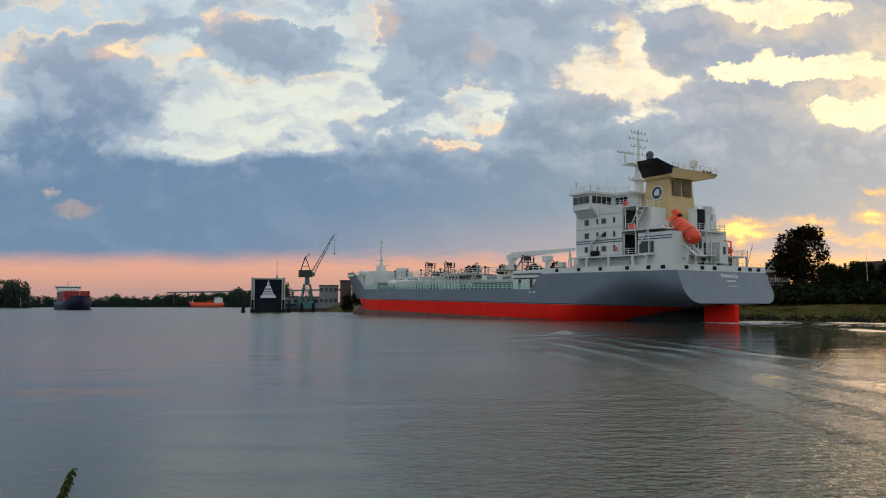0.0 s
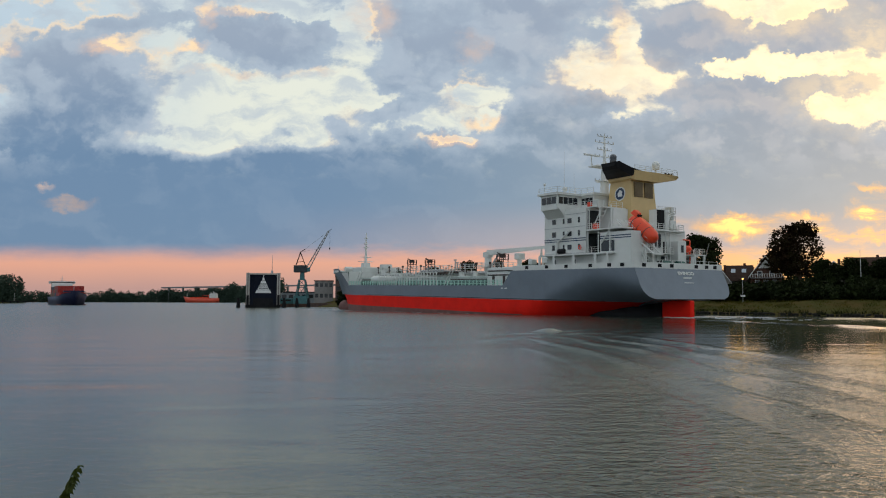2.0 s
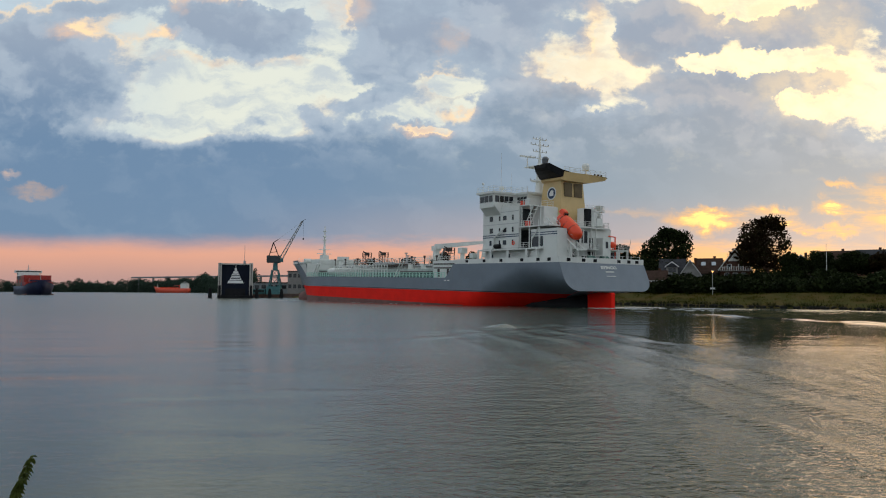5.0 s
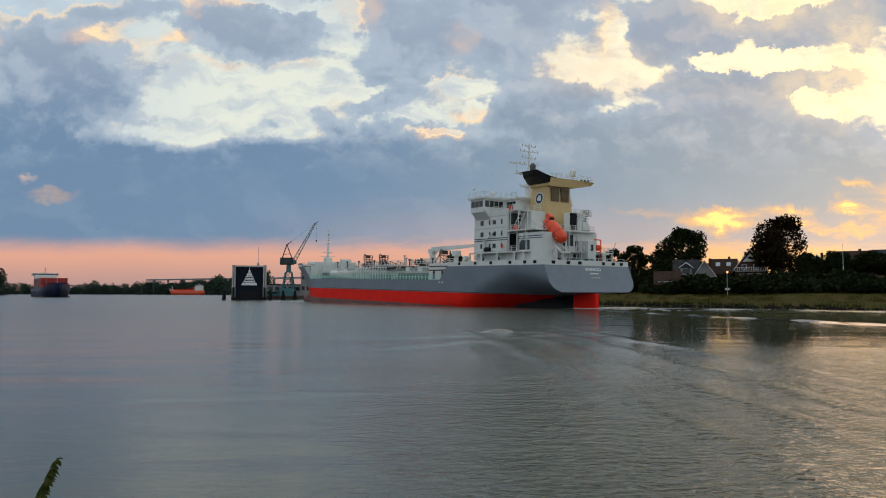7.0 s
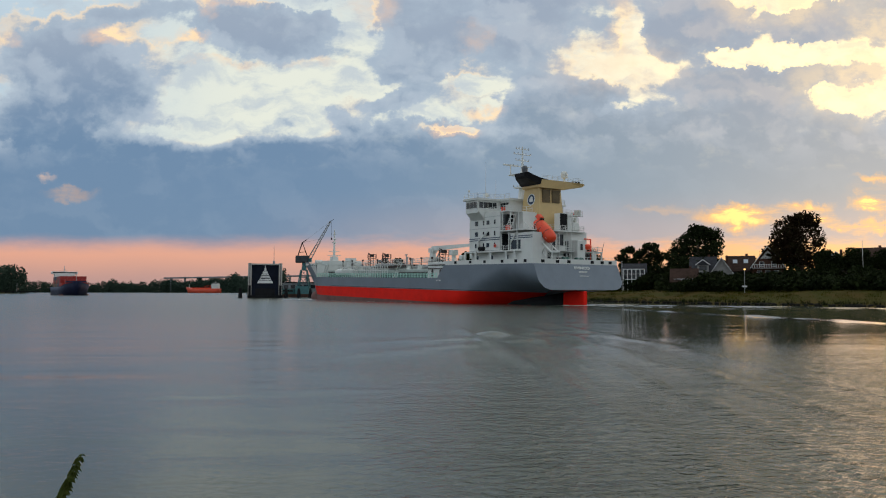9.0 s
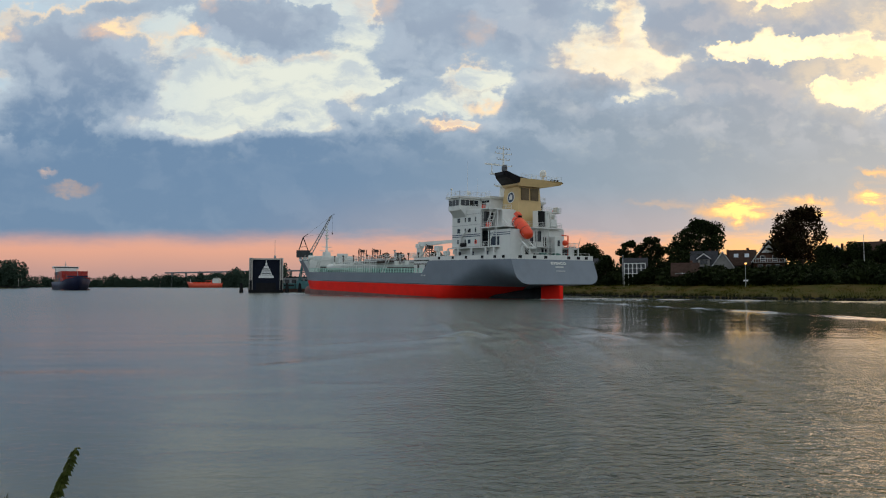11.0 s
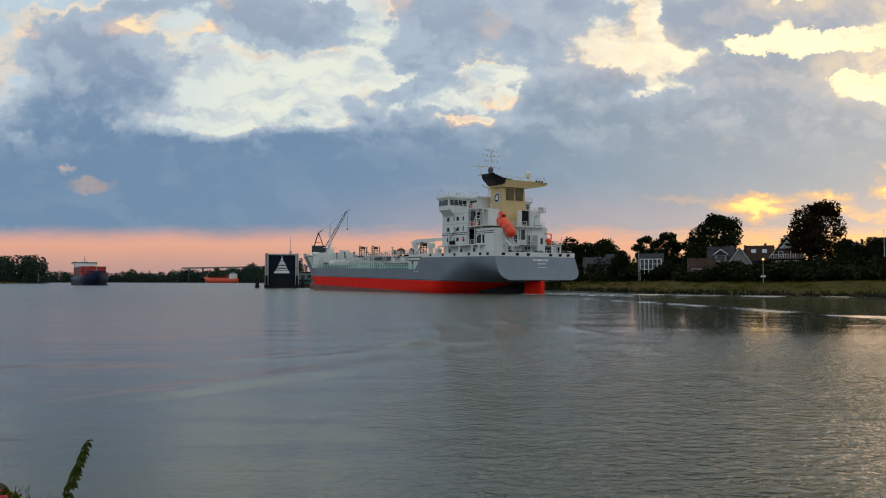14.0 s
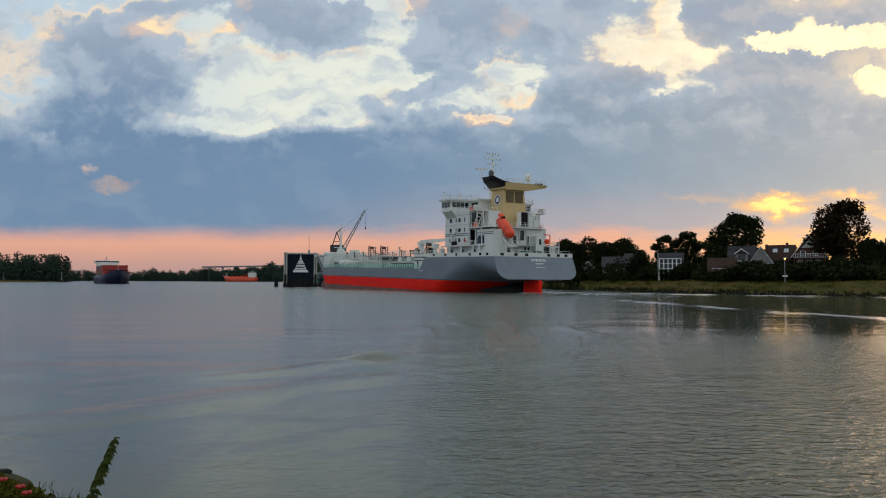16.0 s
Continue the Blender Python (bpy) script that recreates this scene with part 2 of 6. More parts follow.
def leaves(name, a, b):
    m = bpy.data.materials.new(name)
    m.use_nodes = True
    n = Nodes(m.node_tree)
    rnd = n.node("ShaderNodeNewGeometry").outputs["Random Per Island"]
    at = n.node("ShaderNodeTexCoord").outputs["Object"]
    big, _ = n.noise(at, 0.35, 2.0)
    c = n.mix(n.ramp(big, 0.35, 0.65), n.mix(rnd, a, b), tuple(v * 0.6 for v in a))
    p = n.node("ShaderNodeBsdfPrincipled")
    n.put(c, p.inputs["Base Color"])
    p.inputs["Roughness"].default_value = 0.7
    p.inputs["Specular IOR Level"].default_value = 0.04
    n.put(p.outputs[0], n.node("ShaderNodeOutputMaterial").inputs[0])
    return m


def glowing(name, colour, strength):
    m = bpy.data.materials.new(name)
    m.use_nodes = True
    n = Nodes(m.node_tree)
    e = n.node("ShaderNodeEmission")
    e.inputs[0].default_value, e.inputs[1].default_value = (*colour, 1), strength
    n.put(e.outputs[0], n.node("ShaderNodeOutputMaterial").inputs[0])
    return m


def water_material():
    """Smooth under the far side, ruffled by breeze; ripples fade with distance from EYE."""
    m = bpy.data.materials.new("canal_water")
    m.use_nodes = True
    n = Nodes(m.node_tree)
    at = n.node("ShaderNodeNewGeometry").outputs["Position"]
    place = n.node("ShaderNodeSeparateXYZ")
    n.put(at, place.inputs[0])
    patch, _ = n.noise(n.vec("MULTIPLY", at, (1.0, 0.5, 1.0)), 0.05, 4.0, 0.6, 0.5)
    side = n.math("DIVIDE", place.outputs[0], n.math("ADD", n.math("ABSOLUTE", place.outputs[1]), 6.0))
    still = n.ramp(side, 0.0, 0.36, 1.0, 0.0)
    breeze = n.ramp(side, -0.30, 0.20, -0.16, 0.20)
    ruffle = n.ramp(n.math("ADD", patch, breeze), 0.36, 0.66, 0.12, 1.0)
    # ripples fade ahead of the eye, keeping far reflections whole
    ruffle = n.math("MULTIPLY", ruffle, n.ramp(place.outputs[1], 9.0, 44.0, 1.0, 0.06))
    ripple, _ = n.noise(n.vec("MULTIPLY", at, (0.85, 1.2, 1.0)), 4.6, 3.0, 0.55, 0.5)
    chop, _ = n.noise(n.vec("MULTIPLY", at, (0.65, 1.3, 1.0)), 1.1, 2.0, 0.5, 0.6)
    swell, _ = n.noise(n.vec("MULTIPLY", at, (0.35, 1.2, 1.0)), 0.16, 2.0, 0.5, 0.5)
    h = n.math("ADD", n.math("MULTIPLY", ripple, 0.092), n.math("MULTIPLY", chop, 0.12))
    h = n.math("ADD", n.math("MULTIPLY", h, ruffle), n.math("MULTIPLY", swell, n.math("MULTIPLY_ADD", still, 0.07, 0.08)))
    bump = n.node("ShaderNodeBump")
    bump.inputs["Strength"].default_value, bump.inputs["Distance"].default_value = 0.9, 1.0
    n.put(h, bump.inputs["Height"])
    p = n.node("ShaderNodeBsdfPrincipled")
    p.inputs["Base Color"].default_value = (0.058, 0.070, 0.054, 1)
    # roughness by bearing from the eye, in place of ripples too fine to resolve
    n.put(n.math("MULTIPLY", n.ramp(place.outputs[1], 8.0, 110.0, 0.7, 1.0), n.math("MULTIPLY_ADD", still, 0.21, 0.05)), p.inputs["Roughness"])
    p.inputs["IOR"].default_value = 1.36
    n.put(bump.outputs[0], p.inputs["Normal"])
    n.put(p.outputs[0], n.node("ShaderNodeOutputMaterial").inputs[0])
    return m


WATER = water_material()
GRASS = surface("bank_grass", (0.046, 0.046, 0.005), 0.95, spread=0.3, scale=0.25, bump=0.6, second=(0.075, 0.046, 0.009), ior=1.22)
MUD = surface("weedy_mud", (0.022, 0.020, 0.008), 0.9, spread=0.35, scale=2.5, bump=0.6, second=(0.040, 0.038, 0.008), ior=1.25)
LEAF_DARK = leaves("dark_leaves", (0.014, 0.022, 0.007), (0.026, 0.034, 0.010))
# paler, bluer green: the haze of distance is put into the leaf colour
LEAF_HAZED = leaves("hazed_far_leaves", (0.045, 0.075, 0.055), (0.065, 0.095, 0.07))
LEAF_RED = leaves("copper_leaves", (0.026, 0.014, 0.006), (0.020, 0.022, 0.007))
LEAF_BANK = leaves("bank_herbs", (0.048, 0.058, 0.005), (0.085, 0.064, 0.006))
BARK = surface("bark", (0.09, 0.065, 0.045), 0.9, spread=0.3, scale=3, bump=0.6)
HULL_GREY = surface("grey_hull_paint", (0.165, 0.20, 0.24), 0.42, spread=0.07, scale=0.5, bump=0.05, streaks=0.10)
HULL_RED = surface("red_bottom_paint", (0.86, 0.018, 0.008), 0.65, spread=0.08, scale=0.6, bump=0.05, streaks=0.05, ior=1.22)
HULL_FOUL = surface("weathered_bottom_paint", (0.20, 0.085, 0.07), 0.7, spread=0.3, scale=0.7, bump=0.1, streaks=0.3)
SHIP_WHITE = surface("ship_white_paint", (0.69, 0.70, 0.665), 0.45, spread=0.05, scale=0.7, bump=0.03, streaks=0.10)
SHIP_DECK = surface("green_deck_paint", (0.06, 0.15, 0.125), 0.7, spread=0.2, scale=1)
SHIP_TAN = surface("tan_funnel_paint", (0.62, 0.44, 0.20), 0.5, spread=0.06, scale=0.7, bump=0.03, streaks=0.06)
BLACK = surface("black_paint", (0.018, 0.018, 0.02), 0.5, spread=0.3, bump=0.05, ior=1.18)
BLUE = surface("navy_paint", (0.012, 0.035, 0.09), 0.4, spread=0.1, bump=0.0)
STEEL = surface("galvanised_steel", (0.45, 0.46, 0.46), 0.5, 0.4, spread=0.2, scale=3)
RAIL_GREEN = surface("pale_green_rail_paint", (0.46, 0.72, 0.62), 0.5, spread=0.1, bump=0.0)
ORANGE = surface("orange_fibreglass", (0.80, 0.060, 0.012), 0.35, spread=0.06, bump=0.02)
DARK_GLASS = surface("dark_window_glass", (0.012, 0.016, 0.02), 0.06, spread=0.1, bump=0.0, ior=1.5)
PIPE_DARK = surface("rusty_dark_pipe", (0.07, 0.045, 0.038), 0.6, spread=0.3, scale=2, per_object=0.4)
LOUVRE = surface("dark_louvre", (0.16, 0.11, 0.05), 0.6, spread=0.2)


# ---- building helpers ----
class Shape:
    """A bmesh that grows by simple solids, in metres."""

    def __init__(self):
        self.bm = bmesh.new()

    def hexa(self, low, high):
        """A solid between two quads, each four corners in turn."""
        v = [self.bm.verts.new(p) for p in (*low, *high)]
        for f in ((3, 2, 1, 0), (4, 5, 6, 7), (0, 1, 5, 4), (1, 2, 6, 5), (2, 3, 7, 6), (3, 0, 4, 7)):
            self.bm.faces.new([v[i] for i in f])
        return self

    def box(self, x0, x1, y0, y1, z0, z1, top=0.0):
        """A box; top draws its upper face in on all sides."""
        a = [(x0, y0), (x1, y0), (x1, y1), (x0, y1)]
        b = [(x0 + top, y0 + top), (x1 - top, y0 + top), (x1 - top, y1 - top), (x0 + top, y1 - top)]
        return self.hexa([(*p, z0) for p in a], [(*p, z1) for p in b])

    def rod(self, a, b, r, r2=None, n=6):
        """A round bar from a to b."""
        a, b, r2 = Vector(a), Vector(b), r if r2 is None else r2
        turn = (b - a).to_track_quat("Z", "X").to_matrix()
        rings = [[self.bm.verts.new(p + turn @ Vector((q * math.cos(i * math.tau / n), q * math.sin(i * math.tau / n), 0))) for i in range(n)] for p, q in ((a, r), (b, r2))]
        for i in range(n):
            self.bm.faces.new((rings[0][i], rings[0][(i + 1) % n], rings[1][(i + 1) % n], rings[1][i]))
        self.bm.faces.new(rings[0][::-1])
        self.bm.faces.new(rings[1])
        return self

    def loft(self, rings, closed=True, caps=True):
        """A skin over rings of equal count."""
        made = [[self.bm.verts.new(p) for p in ring] for ring in rings]
        n = len(made[0])
        for a, b in zip(made, made[1:]):
            for i in range(n if closed else n - 1):
                j = (i + 1) % n
                self.bm.faces.new((a[i], a[j], b[j], b[i]))
        if caps:
            self.bm.faces.new(made[0][::-1])
            self.bm.faces.new(made[-1])
        return self

    def prism(self, outline, x0, x1, axis="x"):
        """An outline pushed along an axis."""
        put = {"x": lambda s, p: (s, p[0], p[1]), "y": lambda s, p: (p[0], s, p[1]), "z": lambda s, p: (p[0], p[1], s)}[axis]
        return self.loft([[put(s, p) for p in outline] for s in (x0, x1)])

    def ball(self, c, r, sx=1, sy=1, sz=1, n=10):
        rings = []
        for i in range(1, n // 2 + 1):
            a = math.pi * i / (n // 2 + 1)
            rings.append([(c[0] + r * sx * math.sin(a) * math.cos(j * math.tau / n), c[1] + r * sy * math.sin(a) * math.sin(j * math.tau / n), c[2] - r * sz * math.cos(a)) for j in range(n)])
        return self.loft(rings)

    def bevel(self, w):
        bmesh.ops.bevel(self.bm, geom=list(self.bm.edges), offset=w, segments=1, affect="EDGES", clamp_overlap=True)
        return self

    def mesh(self, name, material, smooth=False):
        bmesh.ops.recalc_face_normals(self.bm, faces=self.bm.faces[:])
        me = bpy.data.meshes.new(name)
        self.bm.to_mesh(me)
        self.bm.free()
        for m in material if isinstance(material, (list, tuple)) else (material,):
            me.materials.append(m)
        if smooth:
            for p in me.polygons:
                p.use_smooth = True
        return me


def part(name, shape, material, parent, label="", smooth=False):
    """Links a shape as one mesh under its thing."""
    ob = new(name, shape.mesh(name, material, smooth))
    ob.parent = parent
    return tagged(ob, label)


def thing(name, label, category, m=None, group="", kind=""):
    """The empty at a thing's base."""
    ob = tagged(new(name), label, category, group, kind)
    if m is not None:
        ob.matrix_world = m
    return ob


def lone(name, shape, material, label, category="", m=None, group="", kind="", smooth=False):
    """A thing of a single mesh."""
    ob = tagged(new(name, shape.mesh(name, material, smooth)), label, category, group, kind)
    if m is not None:
        ob.matrix_world = m
    return ob


def glide(points, steps=8):
    """A smooth line through points."""
    p = [Vector(q) for q in points]
    p = [p[0] * 2 - p[1], *p, p[-1] * 2 - p[-2]]
    out = []
    for a, b, c, d in zip(p, p[1:], p[2:], p[3:]):
        for i in range(steps):
            t = i / steps
            out.append(0.5 * ((2 * b) + (c - a) * t + (2 * a - 5 * b + 4 * c - d) * t * t + (3 * b - a - 3 * c + d) * t ** 3))
    out.append(p[-2])
    return out


# ---- water and land ----
water = Shape()
water.loft([[(-3600, -1500, 0), (3600, -1500, 0)], [(-3600, 3600, 0), (3600, 3600, 0)]], closed=False, caps=False)
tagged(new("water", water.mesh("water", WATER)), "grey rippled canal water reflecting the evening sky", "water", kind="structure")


def land(name, shore, profile, label, seed=0, steps=8, material=GRASS):
    """Ground inland of a shoreline, to the right of its run."""
    line = glide(shore, steps)
    shape, rings = Shape(), []
    for i, p in enumerate(line):
        d = (line[min(i + 1, len(line) - 1)] - line[max(i - 1, 0)]).normalized()
        side = Vector((d.y, -d.x))
        row = []
        for off, z in profile:
            q = p + side * off
            z += (noise.noise(Vector((q.x * 0.05, q.y * 0.05, seed))) * 0.10 + noise.noise(Vector((q.x * 0.6, q.y * 0.6, seed))) * 0.05) * min(max(z, 0.1) * 1.5, 4)
            row.append((q.x, q.y, z))
        rings.append(row)
    shape.loft(rings, closed=False, caps=False)
    return tagged(new(name, shape.mesh(name, material, True)), label, "ground", kind="structure")


RIGHT_SHORE = [(300, -330), (190, -100), (125, 35), (79, 125), (55, 173), (32, 222), (5, 268), (-30, 305), (-48, 330), (-66, 372), (-100, 500), (-165, 800), (-300, 1250), (-560, 1800), (-1000, 2150), (-1700, 2250)]
land("ground", RIGHT_SHORE, [(-3, -0.8), (0, 0.02), (0.8, 0.35), (3, 0.8), (8, 1.9), (12, 2.7), (17, 2.9), (28, 4.2), (45, 6.0), (80, 8.0), (150, 10), (400, 12), (1400, 14)], "grassy canal bank rising to a wooded slope")
LEFT_SHORE = [(-1650, 2150), (-1150, 1700), (-790, 1300), (-640, 1040), (-740, 800), (-950, 500), (-1500, 200)]
land("far_bank_ground", LEFT_SHORE, [(-5, -1), (0, 0.05), (4, 0.8), (30, 2.0), (100, 4), (800, 6)], "far wooded canal bank, low and dark", 3)
NEAR_SHORE = [(-500, 190), (-120, 70), (-30, 21), (-9, 11.0), (-5.6, 8.7), (-3.2, 6.8), (0, 5.6), (8, 3.6), (30, -3), (90, -60), (160, -330)]
land("near_bank_ground", NEAR_SHORE, [(-2.0, -0.7), (-0.6, -0.12), (0, 0.05), (0.5, 0.28), (1.6, 0.55), (3.2, 0.85), (5.5, 1.1), (12, 1.2), (40, 1.6), (300, 3)], "weedy grass bank at the water's edge", 7, 14, MUD)


# ---- the tanker ----
HEADING = 121.7
TRIM = -1.15


def tanker_pose(t):
    """The stern's place on the canal, bow raised a little by trim."""
    x = 45.76 - 2.015 * t + 0.00182 * t * t
    y = 116.09 + 3.185 * t - 0.00627 * t * t
    return pose(x, y, 0, 0, TRIM, HEADING)


tanker = thing("tanker", "grey and red product tanker under way, white deckhouse aft", "tanker")


def hull_strip(z_hi, z_lo, a0, a1, step=2.0, sides=(1, -1)):
    """The skin of the hull between two heights (functions of the station)."""
    shape = Shape()
    for side in sides:
        rings = []
        count = max(int((a1 - a0) / step), 2)
        for i in range(count + 1):
            a = a0 + (a1 - a0) * i / count
            hi, lo = z_hi(a), z_lo(a)
            ring = []
            for j in range(7):
                z = hi + (lo - hi) * j / 6
                ring.append((skin_x(a, z), side * skin_y(a, z), z))
            rings.append(ring)
        shape.loft(rings, closed=False, caps=False)
    return shape


def counter(a):
    """Height of the hull's underside aft, where it rises to the transom."""
    return max(-5.0, 3.1 - 3.7 * (a / 15.5) ** 1.4)


def skin_y(a, z):
    """Half breadth of the hull at a station and height."""
    if a < 44:
        # a rounded bilge, wide at the quarter and tight at the transom
        radius = 2.6 + 4.0 * min(a / 9, 1)
        f = max(min((z - counter(a)) / radius, 1), 0)
        flat_ = 0.74 - 0.66 * min(a / 9, 1) + 0.92 * min(max((a - 20) / 24, 0), 1)
        round_ = math.sqrt(max(1 - (1 - f) ** 2.2, 0)) if a < 1 else max(1 - (1 - f) ** 2.0, 0) ** 0.75
        return max(11.3 * (flat_ + (1 - flat_) * round_), 0.02)
    if a > 104:
        f = min((a - 104) / 44, 1)
        deck = 11.3 * max(1 - f ** 2.4, 0)
        keel = 11.3 * max(1 - min(f * 1.22, 1) ** 1.55, 0)
        g = min(max((z + 1.0) / 10.5, 0), 1)
        return max(keel + (deck - keel) * g ** 1.2, 0.06)
    return 11.3


def skin_x(a, z):
    """The stem leans forward with height, the transom aft towards its foot."""
    if a < 104:
        return a - STERN_RAKE * max(1 - a / 7, 0) * max(8.3 - z, 0) / 5.2
    f = (a - 104) / 44
    return a - f * f * max(0, 10.6 - z) * 0.78


STERN_RAKE = 2.3
LINE_RED = 2.45
part("upper_hull", hull_strip(lambda a: 8.3 if a < 33 else 8.3 - 3.0 * min((a - 33) / 3.0, 1) if a < 113 else 5.3 + 5.2 * min((a - 114) / 9, 1) if 114 < a < 123 else 5.3 if a <= 114 else 10.5, lambda a: max(LINE_RED, counter(a) + 0.01), 0, 148, 1.0), HULL_GREY, tanker, "slate grey hull side with weld marks", True)
part("lower_hull", hull_strip(lambda a: max(LINE_RED, counter(a) + 0.011), lambda a: max(-5.0, counter(a)), 0, 144, 1.5), HULL_RED, tanker, "bright red bottom paint", True)
part("bottom_fouling", hull_strip(lambda a: -0.45, lambda a: -4.0, 30, 143, 2.0), HULL_FOUL, tanker, "brown weathered band at the waterline", True).scale = (1.0003, 1.002, 1)
# hull grey rather than bottom red, to darken the shaded underside
part("counter_plate", Shape().loft([[(skin_x(a, counter(a)), skin_y(a, counter(a)), counter(a)), (skin_x(a, counter(a)), -skin_y(a, counter(a)), counter(a))] for a in [i * 0.9 for i in range(38)]], closed=False, caps=False), HULL_GREY, tanker, "", True)
rings = [[(-0.03 + skin_x(0, 3.14 + 5.16 * i / 14), s * skin_y(0.0, 3.14 + 5.16 * i / 14), 3.14 + 5.16 * i / 14) for s in (1, 0.5, 0, -0.5, -1)] for i in range(15)]
part("transom", Shape().loft(rings, closed=False, caps=False), HULL_GREY, tanker, "flat grey transom with rounded lower corners")


def deck(z, a0, a1, inset=0.02, thick=0.12, n=30):
    """A deck plate that follows the hull's breadth."""
    rows = []
    for i in range(n + 1):
        a = a0 + (a1 - a0) * i / n
        b = max(skin_y(a, z) - inset, 0.03)
        rows.append([(skin_x(a, z), b, z), (skin_x(a, z), -b, z), (skin_x(a, z), -b, z - thick), (skin_x(a, z), b, z - thick)])
    return Shape().loft(rows)


for side in (1, -1):
    part("forecastle_side", hull_strip(lambda a: 9.3, lambda a: 5.3, 113.6, 124, 1.0, (side,)), SHIP_WHITE, tanker, "white plated forecastle side", True).scale = (1, 0.996, 1)
part("poop_deck", deck(8.28, 0.05, 34), SHIP_DECK, tanker)
part("main_deck", deck(5.25, 33, 116), SHIP_DECK, tanker)
part("forecastle_deck", deck(9.3, 113.5, 147), SHIP_DECK, tanker)
part("forecastle_bulkhead", Shape().box(113.4, 113.7, -10.6, 10.6, 5.25, 9.3), SHIP_WHITE, tanker)
part("rudder", Shape().box(-2.6, 3.6, -0.5, 0.5, -4, 2.9).bevel(0.15), HULL_RED, tanker, "red rudder under the counter")
# black stands for the deep shade under the counter, not for a paint
part("skeg", Shape().loft([[(a, w, 2.9), (a, w * 0.6, -4), (a, -w * 0.6, -4), (a, -w, 2.9)] for a, w in ((3.8, 0.6), (7, 1.6), (11, 3.4), (15, 5.4), (19, 6.0))]), BLACK, tanker, "skeg under the counter, its shade put in as black", True)
part("bulbous_bow", Shape().ball((138.2, 0, -1.9), 1, 5.2, 1.9, 2.4, 14), HULL_FOUL, tanker, "weathered bulb awash at the bow", True)


def bulwark(a0, a1, z0, z1, material, name, label=""):
    for side in (1, -1):
        rows = []
        n = max(int((a1 - a0) / 1.5), 2)
        for i in range(n + 1):
            a = a0 + (a1 - a0) * i / n
            b = skin_y(a, z0)
            rows.append([(skin_x(a, z1), side * b, z0), (skin_x(a, z1), side * b, z1), (skin_x(a, z1), side * (b - 0.16), z1), (skin_x(a, z1), side * (b - 0.16), z0)])
        part(name, Shape().loft(rows), material, tanker, label)


bulwark(0, 32.5, 8.3, 9.3, SHIP_WHITE, "poop_bulwark", "white bulwark with dark fairleads")
part("stern_bulwark", Shape().box(-0.04, 0.14, -11.14, 11.14, 8.3, 9.3), SHIP_WHITE, tanker)
FAIRLEAD = Shape().box(-0.45, 0.45, -0.06, 0.06, -0.3, 0.3).bevel(0.05).mesh("fairlead", BLACK)
for a in (2.6, 5.6, 10.2, 16.5, 22, 28):
    for side in (1, -1):
        f = new("fairlead", FAIRLEAD)
        f.parent, f.location = tanker, (a, side * 11.32, 8.85)
for y in (-9.3, -7.0, -4.2, 2.2, 5.2, 9.0):
    f = new("fairlead", FAIRLEAD)
    f.parent, f.matrix_local = tanker, pose(-0.06, y, 8.8, 0, 0, 90)


def rail_run(points, parent, material, height=1.05, gap=1.6, bars=3, r=0.028, name="railing"):
    """A guard rail along points: bars in one mesh, posts as its sub-parts."""
    rail = None
    for i in range(bars, 0, -1):
        z = height * i / bars
        line = [[(p[0] + u, p[1] + u * 0.7, p[2] + z + v) for u, v in ((-r, -r), (r, -r), (r, r), (-r, r))] for p in points]
        bar = part(name if rail is None else "bar", Shape().loft(line), material, rail or parent)
        rail = rail or bar
    w = max(r * 1.3, 0.03)
    post = Shape().box(-w, w, -w, w, 0, height).mesh("post", material)
    for a, b in zip(points, points[1:]):
        a, b = Vector(a), Vector(b)
        n = max(int((b - a).length / gap), 1)
        for i in range(n + 1):
            p = new("post", post)
            p.parent, p.location = rail, a.lerp(b, i / n)
    return rail


for side in (1, -1):
    rail_run([(36.5, side * 11.1, 5.3), (104, side * 11.1, 5.3), (112.8, side * 10.9, 5.3)], tanker, RAIL_GREEN, 1.15, 1.5, 3, 0.06)
    rail_run([(117, side * 10.3, 9.3), (126, side * 8.8, 9.3), (136, side * 5.6, 9.3)], tanker, SHIP_WHITE, 1.1, 1.6, 3, 0.03)
bulwark(123.5, 147.5, 9.3, 10.5, SHIP_WHITE, "bow_bulwark")

def disc(r, r0=0.0, n=28, thick=0.03):
    ring = [(r * math.cos(i * math.tau / n), r * math.sin(i * math.tau / n)) for i in range(n)]
    if not r0:
        return Shape().prism(ring, 0, thick, "z")
    rows = []
    for i in range(n + 1):
        c, s = math.cos(i * math.tau / n), math.sin(i * math.tau / n)
        rows.append([(r0 * c, r0 * s, 0), (r * c, r * s, 0), (r * c, r * s, thick), (r0 * c, r0 * s, thick)])
    return Shape().loft(rows, caps=False)


# deckhouse
part("deckhouse", Shape().box(12, 23.4, -10.6, 10.6, 11.1, 19.4), SHIP_WHITE, tanker, "white accommodation block with small windows")
part("lower_deckhouse", Shape().box(4.5, 23.9, -9.6, 9.6, 8.3, 10.95), SHIP_WHITE, tanker)
part("boat_deck", Shape().box(5.0, 24.4, -11.2, 11.2, 10.85, 11.1), SHIP_WHITE, tanker)
for side in (1, -1):
    for a0, a1 in ((24.0, 24.5), (19.8, 20.3), (14.4, 14.9), (8.8, 9.4), (6.0, 6.4)):
        part("side_pillar", Shape().box(a0, a1, side * 11.15 - 0.1, side * 11.15 + 0.1, 9.3, 10.9), SHIP_WHITE, tanker)
WINDOW = {}


